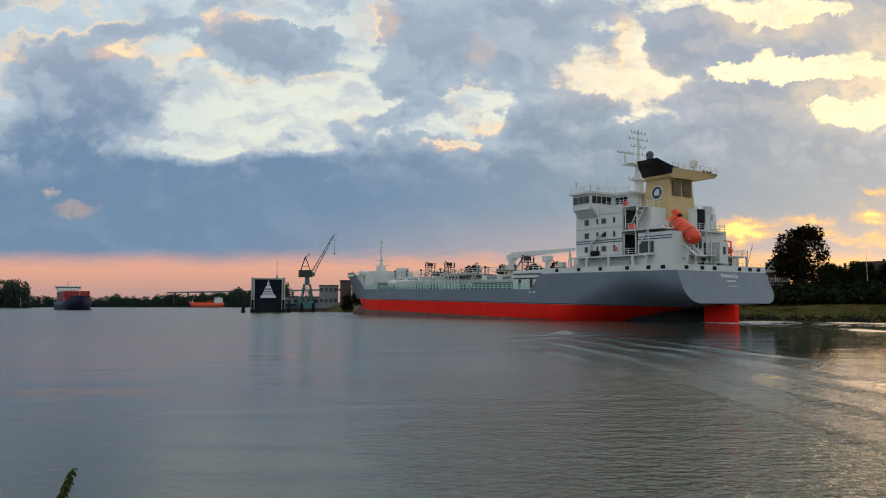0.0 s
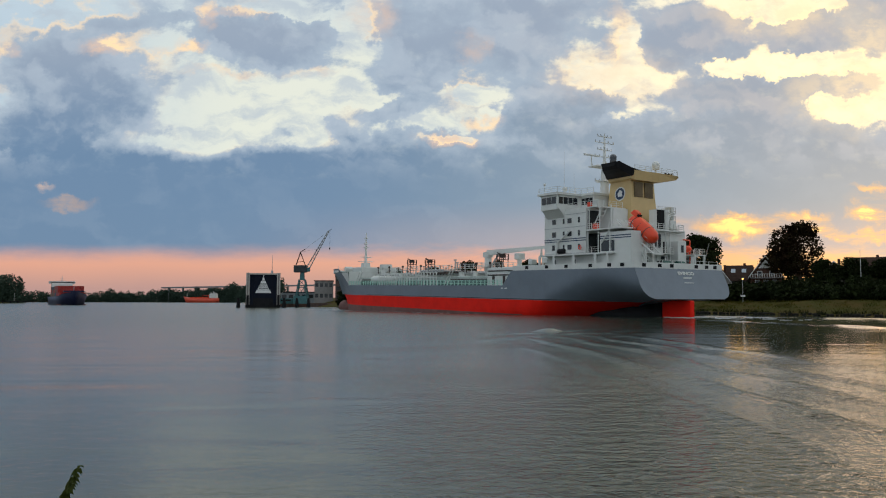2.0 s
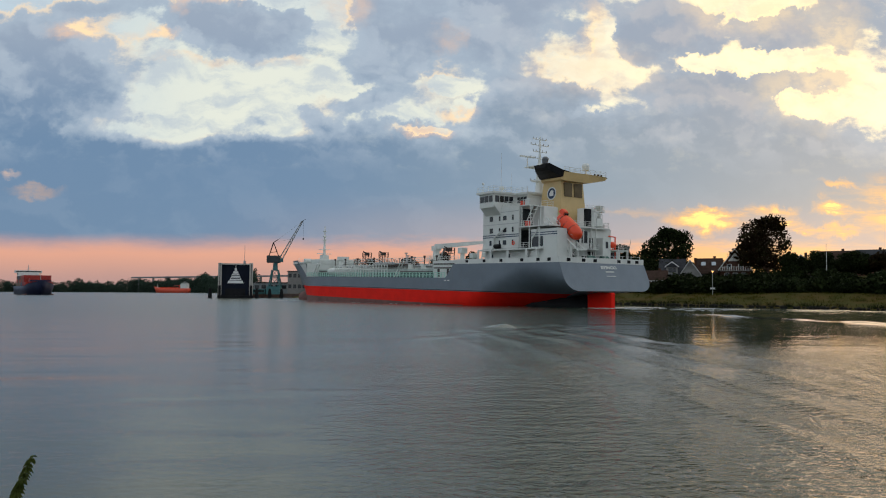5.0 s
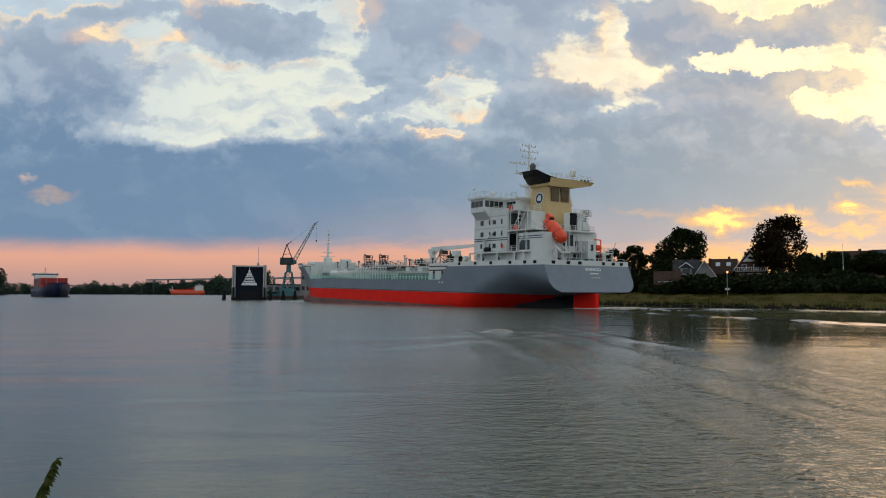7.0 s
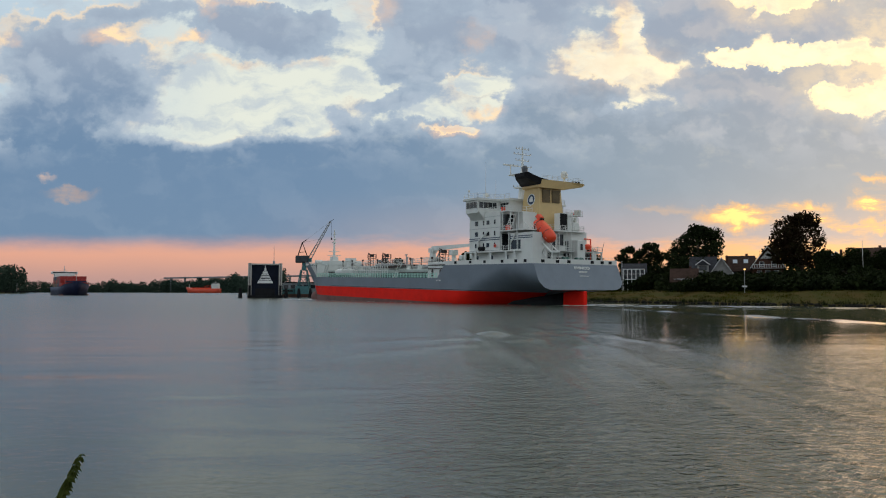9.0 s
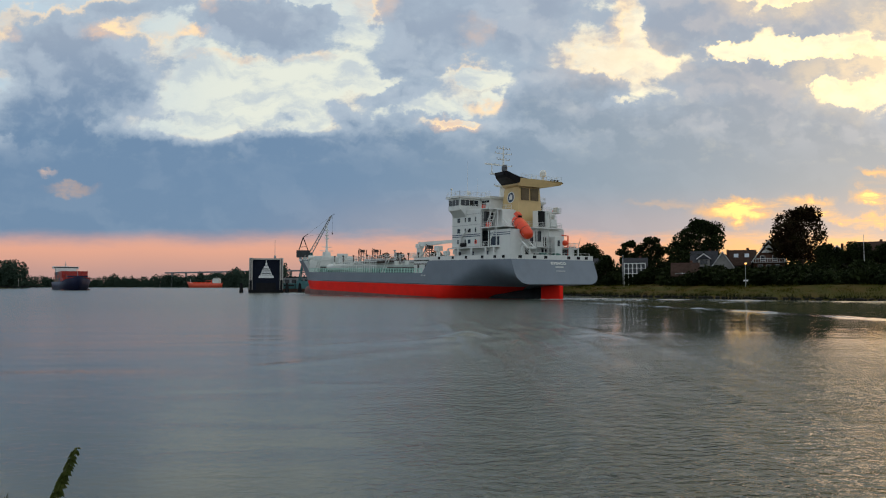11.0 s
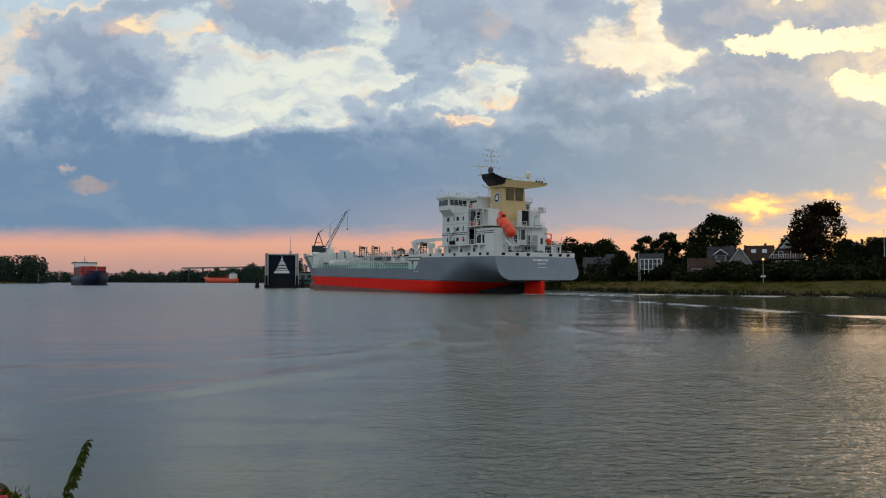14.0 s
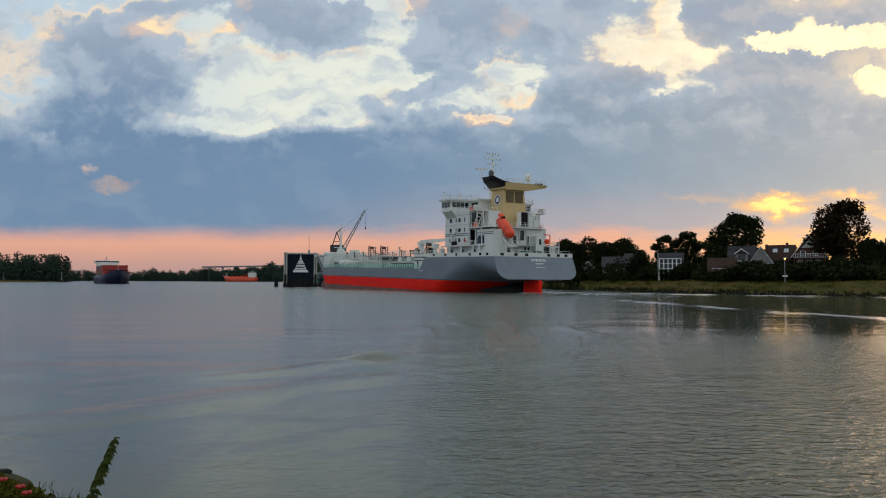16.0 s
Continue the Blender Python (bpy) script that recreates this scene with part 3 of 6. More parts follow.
def window(x, y, z, w, h, facing, parent):
    """A dark pane in a slim frame; facing: 1 port, -1 starboard, 0 aft."""
    key = (w, h)
    if key not in WINDOW:
        frame_mesh = Shape().box(-w / 2 - 0.06, w / 2 + 0.06, -0.03, 0.03, -h / 2 - 0.06, h / 2 + 0.06).mesh("window", SHIP_WHITE)
        pane_mesh = Shape().box(-w / 2, w / 2, -0.045, 0.045, -h / 2, h / 2).mesh("pane", DARK_GLASS)
        WINDOW[key] = frame_mesh, pane_mesh
    m = pose(x, y, z, 0, 0, 0 if facing else 90)
    f = new("window", WINDOW[key][0])
    f.parent, f.matrix_local = parent, m
    p = new("pane", WINDOW[key][1])
    p.parent = f


for side in (1, -1):
    for z in (17.3, 14.9, 12.4):
        for a, w, h in ((20.6, 1.1, 1.0), (17.9, 0.45, 1.0), (16.3, 1.1, 0.9), (13.8, 0.5, 1.0)):
            window(a, side * 10.61, z, w, h, side, tanker)
    for z in (13.45, 13.85):
        part("navy_stripe", Shape().box(12, 23.41, side * 10.62 - 0.015, side * 10.62 + 0.015, z, z + 0.17), BLUE, tanker, "thin navy stripe")
    for z in (11.2, 16.05, 18.45):
        part("deck_seam", Shape().box(12, 23.43, side * 10.62 - 0.03, side * 10.62 + 0.03, z, z + 0.09), STEEL, tanker)
    part("bridge_bracket", Shape().prism([(side * 10.6, 18.0), (side * 12.2, 19.8), (side * 10.6, 19.8)], 17.6, 22.6), SHIP_WHITE, tanker)
    if side > 0:
        part("aft_screen", Shape().box(1.4, 8.6, 10.25, 10.45, 8.3, 14.6).box(1.4, 1.6, 6.6, 10.3, 8.3, 14.6).box(1.4, 8.6, 6.6, 10.3, 14.5, 14.62), SHIP_WHITE, tanker, "white side screen with navy stripes")
    for z in (13.45, 13.85) if side > 0 else ():
        part("navy_stripe", Shape().box(1.4, 8.6, side * 10.46 - 0.012, side * 10.46 + 0.012, z, z + 0.17), BLUE, tanker)
    rail_run([(11.9, 10.7 if side > 0 else -5.1, 15.35), (3.4, 10.7 if side > 0 else -5.1, 15.35)], tanker, SHIP_WHITE, 1.05, 1.4)
    rail_run([(11.9, side * 10.9, 11.1), (8.7, side * 10.9, 11.1)], tanker, SHIP_WHITE, 1.05, 1.2)
    for a in (11.6, 9.0, 6.2) if side > 0 else ():
        part("deck_pillar", Shape().rod((a, side * 10.5, 11.1), (a, side * 10.5, 15.1), 0.12), SHIP_WHITE, tanker)
        part("deck_pillar", Shape().rod((a, side * 10.2, 15.3), (a, side * 10.2, 19.4), 0.1), SHIP_WHITE, tanker)
    if side > 0:
        part("deck_brace", Shape().rod((6.2, side * 10.5, 15.1), (8.4, side * 10.5, 12.6), 0.14), SHIP_WHITE, tanker)
part("engine_casing", Shape().box(4.2, 12, -6.6, 6.6, 11.1, 15.2), SHIP_WHITE, tanker)
part("upper_deck_plate", Shape().box(3.2, 12, -5.2, 10.8, 15.1, 15.35), SHIP_WHITE, tanker)
part("bridge_deck_plate", Shape().box(9.4, 18, -10.4, 10.4, 19.3, 19.5), SHIP_WHITE, tanker)
part("upper_casing", Shape().box(8.8, 12.1, -7, 7, 15.35, 19.3), SHIP_WHITE, tanker)
for side in (1, -1):
    rail_run([(17.6, side * 10.3, 19.5), (9.5, side * 10.3, 19.5), (9.5, side * 4.0, 19.5)], tanker, SHIP_WHITE, 1.05, 1.4)
    for a, z in ((10.5, 12.0), (7.6, 12.0), (10.4, 16.2)):
        part("deck_door", Shape().box(a - 0.45, a + 0.45, side * 6.66 - 0.04, side * 6.66 + 0.04, z - 0.8, z + 1.1), DARK_GLASS, tanker)
    part("deck_locker", Shape().box(9.6, 11.0, side * 9.6 - 0.4, side * 9.6 + 0.4, 19.5, 20.7).bevel(0.05), SHIP_WHITE, tanker)
    part("fire_station", Shape().box(11.2, 11.9, side * 10.1 - 0.3, side * 10.1 + 0.3, 19.5, 20.3).bevel(0.04), ORANGE, tanker, "red fire locker")
    part("fire_station", Shape().box(10.2, 11.2, side * 9.4 - 0.4, side * 9.4 + 0.4, 15.4, 16.4).bevel(0.04), ORANGE, tanker, "red fire locker")

# flat dark panels stand for the shade inside openings, doorways and galleries
for a0, a1, z0, z1 in ((6.0, 8.3, 11.3, 13.2), (5.2, 5.9, 11.3, 13.2)):
    part("screen_shade_panel", Shape().box(a0, a1, 10.44, 10.48, z0, z1), DARK_GLASS, tanker)
for a0, a1 in ((20.4, 23.8), (15.0, 19.7), (9.5, 14.3), (6.5, 8.7)):
    part("deckhouse_doorway", Shape().box(a0 + 0.8, a0 + 1.6, 9.58, 9.64, 8.4, 10.2), DARK_GLASS, tanker)
part("gallery_shade_panel", Shape().box(11.9, 11.97, 7.2, 10.2, 15.5, 18.9), DARK_GLASS, tanker)
part("gallery_shade_panel", Shape().box(11.9, 11.97, 7.0, 10.2, 11.3, 14.7), DARK_GLASS, tanker)
for i in range(5):
    part("stair_tread", Shape().box(11.0 - i * 0.5, 11.4 - i * 0.5, 8.6, 9.6, 15.5 + i * 0.75, 15.6 + i * 0.75), SHIP_WHITE, tanker)
part("stair_string", Shape().rod((11.4, 9.7, 15.3), (8.8, 9.7, 19.4), 0.1).rod((11.4, 8.5, 15.3), (8.8, 8.5, 19.4), 0.1), SHIP_WHITE, tanker)
part("provision_crane", Shape().rod((19.5, 11.0, 11.1), (19.5, 11.0, 13.4), 0.3, n=8).rod((19.5, 11.0, 13.2), (15.8, 11.0, 15.4), 0.16), SHIP_WHITE, tanker, "small white stores crane")
part("life_raft", Shape().rod((17.4, 10.9, 11.7), (19.0, 10.9, 11.7), 0.45, n=10), BLACK, tanker)
part("life_ring", disc(0.42, 0.26, 16, 0.1), ORANGE, tanker).matrix_local = pose(13.2, 10.95, 12.2, -90, 0, 0)

# wheelhouse
for y0, y1 in ((6.2, 12.2), (-12.2, -6.2)):
    part("bridge_wing", Shape().box(18, 22.6, y0, y1, 19.5, 22.3), SHIP_WHITE, tanker, "white bridge wing with slanted windows")
part("wheelhouse", Shape().box(14.6, 22.9, -6.2, 6.2, 19.5, 22.3), SHIP_WHITE, tanker)
part("wheelhouse_roof", Shape().prism([(14.2, -6.6), (17.6, -6.6), (17.6, -12.6), (23.2, -12.6), (23.6, 0), (23.2, 12.6), (17.6, 12.6), (17.6, 6.6), (14.2, 6.6)], 22.3, 22.75, "z"), SHIP_WHITE, tanker)
for side in (1, -1):
    for a in (18.9, 20.3, 21.7):
        window(a, side * 12.21, 21.25, 1.28, 1.3, side, tanker)
    for y in (11.3, 10.1, 8.9, 7.7):
        window(17.99, side * y, 21.25, 1.05, 1.3, 0, tanker)
    for a in (17.3, 16.3, 15.3):
        window(a, side * 6.21, 21.25, 0.9, 1.2, side, tanker)
    rail_run([(14.4, side * 6.4, 22.75), (17.7, side * 6.4, 22.75), (17.7, side * 12.4, 22.75), (23, side * 12.4, 22.75)], tanker, SHIP_WHITE, 1.0, 1.4)
    part("floodlight", Shape().rod((22, side * 11.8, 22.75), (22, side * 11.8, 24.6), 0.06).ball((22, side * 11.8, 24.6), 0.28), SHIP_WHITE, tanker)
part("whip_aerial", Shape().rod((19.6, 9, 22.75), (19.6, 9, 31.0), 0.045, 0.02), SHIP_WHITE, tanker)
part("whip_aerial", Shape().rod((21, 5.2, 22.75), (21, 5.2, 27.6), 0.04, 0.02), SHIP_WHITE, tanker)
part("satellite_dome", Shape().rod((20.2, 8.3, 22.75), (20.2, 8.3, 23.4), 0.1).ball((20.2, 8.3, 23.8), 0.5), SHIP_WHITE, tanker)

PIPE_GREY = surface("dark_grey_dome", (0.10, 0.105, 0.115), 0.5, spread=0.1)
# funnel and its wing
low = [(7.8, -3.6), (14.4, -3.6), (14.4, 3.6), (7.8, 3.6)]
up = [(8.4, -2.9), (13.4, -2.9), (13.4, 2.9), (8.4, 2.9)]
part("funnel", Shape().hexa([(*p, 15.3) for p in low], [(*p, 25.2) for p in up]), SHIP_TAN, tanker, "tan funnel casing tapering upward")
wing = []
for y, x0, x1, z0, z1 in ((-10.3, 8.6, 11.2, 26.15, 26.3), (-9.0, 7.8, 12.0, 25.6, 26.35), (-3.4, 7.2, 14.0, 24.6, 26.3), (3.0, 7.2, 14.0, 24.6, 26.3), (3.7, 7.4, 13.6, 24.8, 26.5)):
    wing.append([(x0, y, z1), (x1, y, z1), (x1 - 0.3, y, z0), (x0 + 0.3, y, z0)])
part("funnel_wing", Shape().loft(wing), SHIP_TAN, tanker, "wing-shaped tan funnel top platform")
black_wing = []
for y, x0, x1, z0, z1 in ((1.2, 7.4, 13.8, 26.0, 26.36), (3.8, 7.1, 13.9, 25.2, 26.6), (5.4, 7.5, 12.9, 25.9, 27.2), (6.4, 7.9, 12.4, 26.4, 27.7), (6.9, 8.4, 12.0, 26.9, 27.6)):
    black_wing.append([(x0, y, z1), (x1, y, z1), (x1 - 0.3, y, z0), (x0 + 0.3, y, z0)])
part("exhaust_hood", Shape().loft(black_wing), BLACK, tanker, "sooty black exhaust end of the funnel wing")
rail_run([(7.5, 3.0, 26.3), (7.5, -8.6, 26.3)], tanker, SHIP_WHITE, 1.0, 1.3)
rail_run([(13.6, 3.0, 26.3), (12.4, -8.6, 26.3)], tanker, SHIP_WHITE, 1.0, 1.3)
for y in (-6.8, -7.7, -8.6):
    part("exhaust_pipe", Shape().rod((9.4, y, 26.2), (8.9, y - 0.3, 26.9), 0.24, n=8), BLACK, tanker)
part("radar_dome", Shape().rod((10.6, 5.2, 27.0), (10.6, 5.2, 28.0), 0.16).rod((10.6, 5.2, 28.0), (10.6, 5.2, 28.8), 0.6, 0.66, 12).ball((10.6, 5.2, 28.8), 0.66, n=12), PIPE_GREY, tanker, "grey satellite dome on a post")
part("radar_dome", Shape().rod((9.6, -5.0, 26.3), (9.6, -5.0, 27.6), 0.2).rod((9.6, -5, 27.5), (9.6, -5, 28.3), 0.68, 0.78, 12).ball((9.6, -5.0, 28.3), 0.78, n=12), SHIP_WHITE, tanker, "white satellite dome on a post")


for side in (1, -1):
    m = pose(10.9, side * 3.13, 22.3, -side * (90 - 4.04), 0, 0)
    emblem = part("emblem", disc(1.3), SHIP_WHITE, tanker, "round white emblem with a navy ring")
    emblem.matrix_local = m
    for shape_, col_ in ((disc(1.08, 0.0, 28, 0.045), BLUE), (Shape().prism([(-0.5, -0.55), (0.1, -0.7), (0.6, -0.1), (0.5, 0.5), (-0.6, 0.5)], 0, 0.06, "z"), SHIP_WHITE)):
        part("emblem_inlay", shape_, col_, emblem)
for y in (-1.35, 1.35):
    louvre = part("louvre_panel", Shape().box(8.02, 8.34, y - 1.05, y + 1.05, 21.6, 24.3), LOUVRE, tanker, "dark ventilation louvre")
    for i in range(7):
        part("slat", Shape().box(7.96, 8.1, y - 1.0, y + 1.0, 21.75 + i * 0.37, 21.84 + i * 0.37), LOUVRE, louvre)
part("louvre_panel", Shape().box(8.15, 8.4, -0.9, 0.9, 24.6, 24.95), BLACK, tanker)

# signal mast
part("mast", Shape().rod((18, 0, 22.7), (18, 0, 29.6), 1.0, 0.5, 10).rod((18, 0, 29.6), (18, 0, 35.2), 0.3, 0.14, 8), SHIP_WHITE, tanker, "white signal mast")
for z, w in ((25.8, 2.6), (28.6, 3.4), (30.6, 2.6), (32.0, 1.9), (33.4, 2.5), (34.6, 1.9)):
    yard = part("yard", Shape().rod((18, -w, z), (18, w, z), 0.09), SHIP_WHITE, tanker)
    for y in (-w * 0.95, w * 0.95, w * 0.5, -w * 0.4):
        part("signal_lamp", Shape().rod((18, y, z), (18, y, z + 0.42), 0.09), STEEL, yard)
part("radar_scanner", Shape().rod((18.6, 2.9, 28.6), (18.6, 2.9, 30.6), 0.14).box(18.5, 18.75, 0.9, 4.9, 30.6, 30.95).bevel(0.03), SHIP_WHITE, tanker, "white bar radar scanner")
part("radar_scanner", Shape().rod((18.6, -2.0, 25.8), (18.6, -2.0, 26.8), 0.14).box(18.5, 18.75, -3.5, -0.5, 26.8, 27.1).bevel(0.03), SHIP_WHITE, tanker)
part("mast_platform", Shape().box(16.8, 19.2, -1.6, 3.2, 28.45, 28.6), SHIP_WHITE, tanker)
part("mast_platform", Shape().box(16.9, 19.1, -2.2, 1.5, 25.65, 25.8), SHIP_WHITE, tanker)

# free-fall lifeboat on its ramp


def lifeboat(length=6.5, r=1.32):
    rows = []
    for f, s, up_ in ((0, 0.25, 0.0), (0.03, 0.6, 0), (0.13, 0.9, 0), (0.35, 1, 0.05), (0.7, 1, 0.08), (0.92, 0.9, 0.06), (1.0, 0.6, 0)):
        rows.append([(-f * length, r * s * math.cos(i * math.tau / 12), r * s * (math.sin(i * math.tau / 12) + up_) + r) for i in range(12)])
    return Shape().loft(rows)


boat = part("lifeboat", lifeboat(), ORANGE, tanker, "orange free-fall lifeboat on a sloping ramp", True)
boat.matrix_local = Matrix.Translation((0.2, 6.8, 11.9)) @ pose(0, 0, 0, 0, 0, 180) @ pose(0, 0, 0, 0, 37, 0)
part("cockpit", Shape().box(-7.0, -5.4, -0.7, 0.7, 2.3, 3.15, 0.22).bevel(0.1), ORANGE, boat)
part("rubbing_strake", Shape().rod((-7.2, 1.24, 1.1), (-0.8, 1.1, 1.1), 0.07).rod((-7.2, -1.24, 1.1), (-0.8, -1.1, 1.1), 0.07), SHIP_WHITE, boat)
part("grab_line", Shape().rod((-6.9, 1.2, 1.55), (-1.2, 1.06, 1.5), 0.04), SHIP_WHITE, boat)
for q in (2.0, 3.6, 5.2):
    part("boat_band", Shape().rod((-q, 0, 1.33), (-q - 0.10, 0, 1.33), 1.36, n=14), PIPE_DARK, boat)
part("boat_window", Shape().box(-4.9, -4.3, 1.0, 1.34, 1.7, 2.05), DARK_GLASS, boat)
part("cockpit_window", Shape().box(-5.5, -5.36, -0.5, 0.5, 2.6, 2.95), DARK_GLASS, boat)
ramp = part("launch_ramp", Shape().rod((7.2, 6.1, 17.0), (-1.2, 6.1, 10.6), 0.16).rod((7.2, 7.9, 17.0), (-1.2, 7.9, 10.6), 0.16).box(-1.4, -1.1, 5.8, 8.2, 10.5, 10.8), SHIP_WHITE, tanker, "white lifeboat ramp on legs")
for a, z in ((6.6, 16.0), (2.6, 13.4), (0.5, 12.0)):
    for y in (6.1, 7.9):
        part("ramp_leg", Shape().rod((a, y, 8.3), (a, y, z), 0.14), SHIP_WHITE, ramp)
part("ramp_brace", Shape().rod((2.6, 7.9, 8.4), (0.5, 7.9, 12.0), 0.1).rod((2.6, 7.9, 13.3), (0.5, 7.9, 9.4), 0.1), SHIP_WHITE, ramp)

# starboard casing, ducts and rescue boat
part("starboard_casing", Shape().box(5.2, 11.9, -5.4, -1.2, 11.1, 17.4).bevel(0.08), SHIP_WHITE, tanker)
part("aft_store", Shape().box(2.2, 6, -4.4, -2.2, 8.3, 13.4).bevel(0.06), SHIP_WHITE, tanker)
# dark sheets on the aft walls, for shade within the openings and doorways
for y0, y1, z0, z1 in ((4.6, 5.9, 11.3, 14.2), (2.2, 3.1, 11.3, 13.3), (0.0, 1.5, 12.2, 14.6), (-1.4, -0.6, 11.3, 13.3)):
    part("casing_shade_panel", Shape().box(4.1, 4.24, y0, y1, z0, z1), DARK_GLASS, tanker, "dark panel for the shade in a casing opening")
for y0, y1 in ((7.0, 8.2), (3.0, 4.6), (-1.8, -0.4), (-8.4, -6.2)):
    part("aft_doorway", Shape().box(4.42, 4.52, y0, y1, 9.0, 10.7), DARK_GLASS, tanker)
for y in (3.8, 1.8, -0.3, -1.5):
    part("aft_post", Shape().rod((3.4, y, 8.3), (3.4, y, 15.1), 0.12), SHIP_WHITE, tanker)
part("aft_gallery", Shape().box(2.6, 4.3, -1.6, 6.6, 11.0, 11.12), SHIP_WHITE, tanker)
rail_run([(2.65, -1.6, 11.12), (2.65, 6.5, 11.12)], tanker, SHIP_WHITE, 1.05, 1.1)
rail_run([(3.3, -5.0, 15.35), (3.3, 10.6, 15.35)], tanker, SHIP_WHITE, 1.05, 1.3)
rail_run([(5.3, -5.3, 17.4), (5.3, -1.3, 17.4)], tanker, SHIP_WHITE, 0.9, 1.0)
part("aft_stair", Shape().rod((2.9, 2.4, 8.4), (2.9, 5.6, 11.1), 0.1).rod((3.5, 2.4, 8.4), (3.5, 5.6, 11.1), 0.1), SHIP_WHITE, tanker)
part("deck_bollard", Shape().rod((1.2, 3.4, 8.3), (1.2, 3.4, 9.6), 0.22, n=8).rod((1.2, 4.2, 8.3), (1.2, 4.2, 9.6), 0.22, n=8), BLACK, tanker)
part("vent_duct", Shape().rod((5.2, -2.2, 11.1), (5.2, -2.2, 18.6), 0.75, n=10).rod((5.2, -2.2, 18.6), (5.2, -2.2, 19.1), 0.95, n=10), SHIP_WHITE, tanker)
for y_, z_ in ((-4.8, 18.2), (-3.6, 17.9)):
    part("vent_cowl", Shape().rod((5.6, y_, 17.3), (5.6, y_, z_), 0.34, n=10).rod((5.6, y_, z_), (5.6, y_, z_ + 0.35), 0.5, 0.42, 10), SHIP_WHITE, tanker)
for z_ in (12.6, 14.2, 15.8):
    part("casing_ledge", Shape().box(4.7, 5.2, -5.5, -1.2, z_, z_ + 0.1), SHIP_WHITE, tanker)
    part("casing_louvre", Shape().box(5.12, 5.22, -2.6, -1.5, z_ + 0.35, z_ + 1.25), BLACK, tanker)
part("casing_ladder", Shape().box(5.0, 5.08, -3.5, -3.42, 11.1, 17.4).box(5.0, 5.08, -3.0, -2.92, 11.1, 17.4), STEEL, tanker)
part("vent_duct", Shape().rod((6.4, -5.0, 16.6), (6.4, -5.0, 18.2), 0.5, n=10).ball((6.4, -5.0, 18.2), 0.6), SHIP_WHITE, tanker)
part("vent_louvre", Shape().box(4.35, 4.5, -1.2, 0.6, 15.6, 19.0), BLACK, tanker)
part("louvre_stack", Shape().box(4.5, 6.3, -1.2, 0.6, 15.3, 19.1), SHIP_WHITE, tanker)
window(5.19, -5.0, 14.8, 0.8, 1.2, 0, tanker)
window(5.19, -4.6, 13.2, 0.8, 1.2, 0, tanker)
window(2.19, -3.3, 12.0, 0.7, 1.3, 0, tanker)
part("rescue_boat", Shape().loft([[(3.2 + f * 4.2, -6.8 + 0.85 * s * math.cos(i * math.tau / 8), 12.2 + 0.7 * s * math.sin(i * math.tau / 8)) for i in range(8)] for f, s in ((0, 0.4), (0.12, 0.9), (0.5, 1), (0.85, 0.9), (1, 0.4))]), ORANGE, tanker, "orange rescue boat in its davit", True)
part("davit", Shape().rod((4.0, -7.6, 8.3), (4.0, -7.6, 13.8), 0.14).rod((4.0, -7.6, 13.8), (4.0, -5.8, 13.9), 0.12).rod((6.6, -7.6, 8.3), (6.6, -7.6, 13.8), 0.14).rod((6.6, -7.6, 13.8), (6.6, -5.8, 13.9), 0.12).rod((4, -7.6, 11.3), (6.6, -7.6, 11.3), 0.1), ORANGE, tanker, "orange boat davit")
part("aft_platform", Shape().box(1.2, 5, -8.4, -5.4, 10.9, 11.1).box(1.2, 1.5, -8.3, -8.0, 8.3, 10.9).box(1.2, 1.5, -5.8, -5.5, 8.3, 10.9), SHIP_WHITE, tanker)
rail_run([(1.3, -5.5, 11.1), (1.3, -8.3, 11.1), (5, -8.3, 11.1)], tanker, SHIP_WHITE, 1.0, 1.0)
rail_run([(0.4, 8.8, 9.3), (0.4, -10.6, 9.3)], tanker, SHIP_WHITE, 0.5, 2.2, 1)
part("flagstaff", Shape().rod((0.5, -7.0, 9.2), (-0.6, -7.0, 13.0), 0.05), STEEL, tanker)
for y in (-2.5, 1.2, 7.5):
    part("mooring_winch", Shape().box(1.0, 3.2, y - 0.9, y + 0.9, 8.3, 8.7).rod((2.1, y - 0.9, 9.2), (2.1, y + 0.9, 9.2), 0.6, n=10), SHIP_DECK, tanker, "green mooring winch")

# name on the transom and plain bars for the small lines
text = bpy.data.curves.new("ship_name", "FONT")
text.body, text.size, text.extrude, text.align_x = "EVINCO", 0.98, 0.03, "CENTER"
text.offset = 0.035
lettering = new("ship_name", text)
lettering.parent = tanker
lettering.matrix_local = Matrix.Translation((-0.09 - STERN_RAKE * 1.0 / 5.2, -1.0, 7.3)) @ pose(0, 0, 0, 0, math.degrees(math.atan2(STERN_RAKE, 5.2)), 0) @ Matrix(((0, 0, -1, 0), (-1, 0, 0, 0), (0, 1, 0, 0), (0, 0, 0, 1))) @ Matrix.Diagonal((1.18, 0.82, 1, 1))
text.materials.append(SHIP_WHITE)
bpy.context.view_layer.update()
solid = bpy.data.meshes.new_from_object(lettering.evaluated_get(bpy.context.evaluated_depsgraph_get()))
keep = lettering.matrix_local.copy()
bpy.data.objects.remove(lettering)
lettering = new("ship_name", solid)
lettering.parent, lettering.matrix_local = tanker, keep
tagged(lettering, "white painted ship name")
part("port_line", Shape().box(-0.06 - STERN_RAKE * 0.32, -0.03, -2.1, 0.1, 6.62, 6.9), SHIP_WHITE, tanker, "small white painted line")
part("port_line", Shape().box(-0.06 - STERN_RAKE * 0.47, -0.03, -2.2, 0.2, 5.85, 6.0), SHIP_WHITE, tanker, "small white painted line")
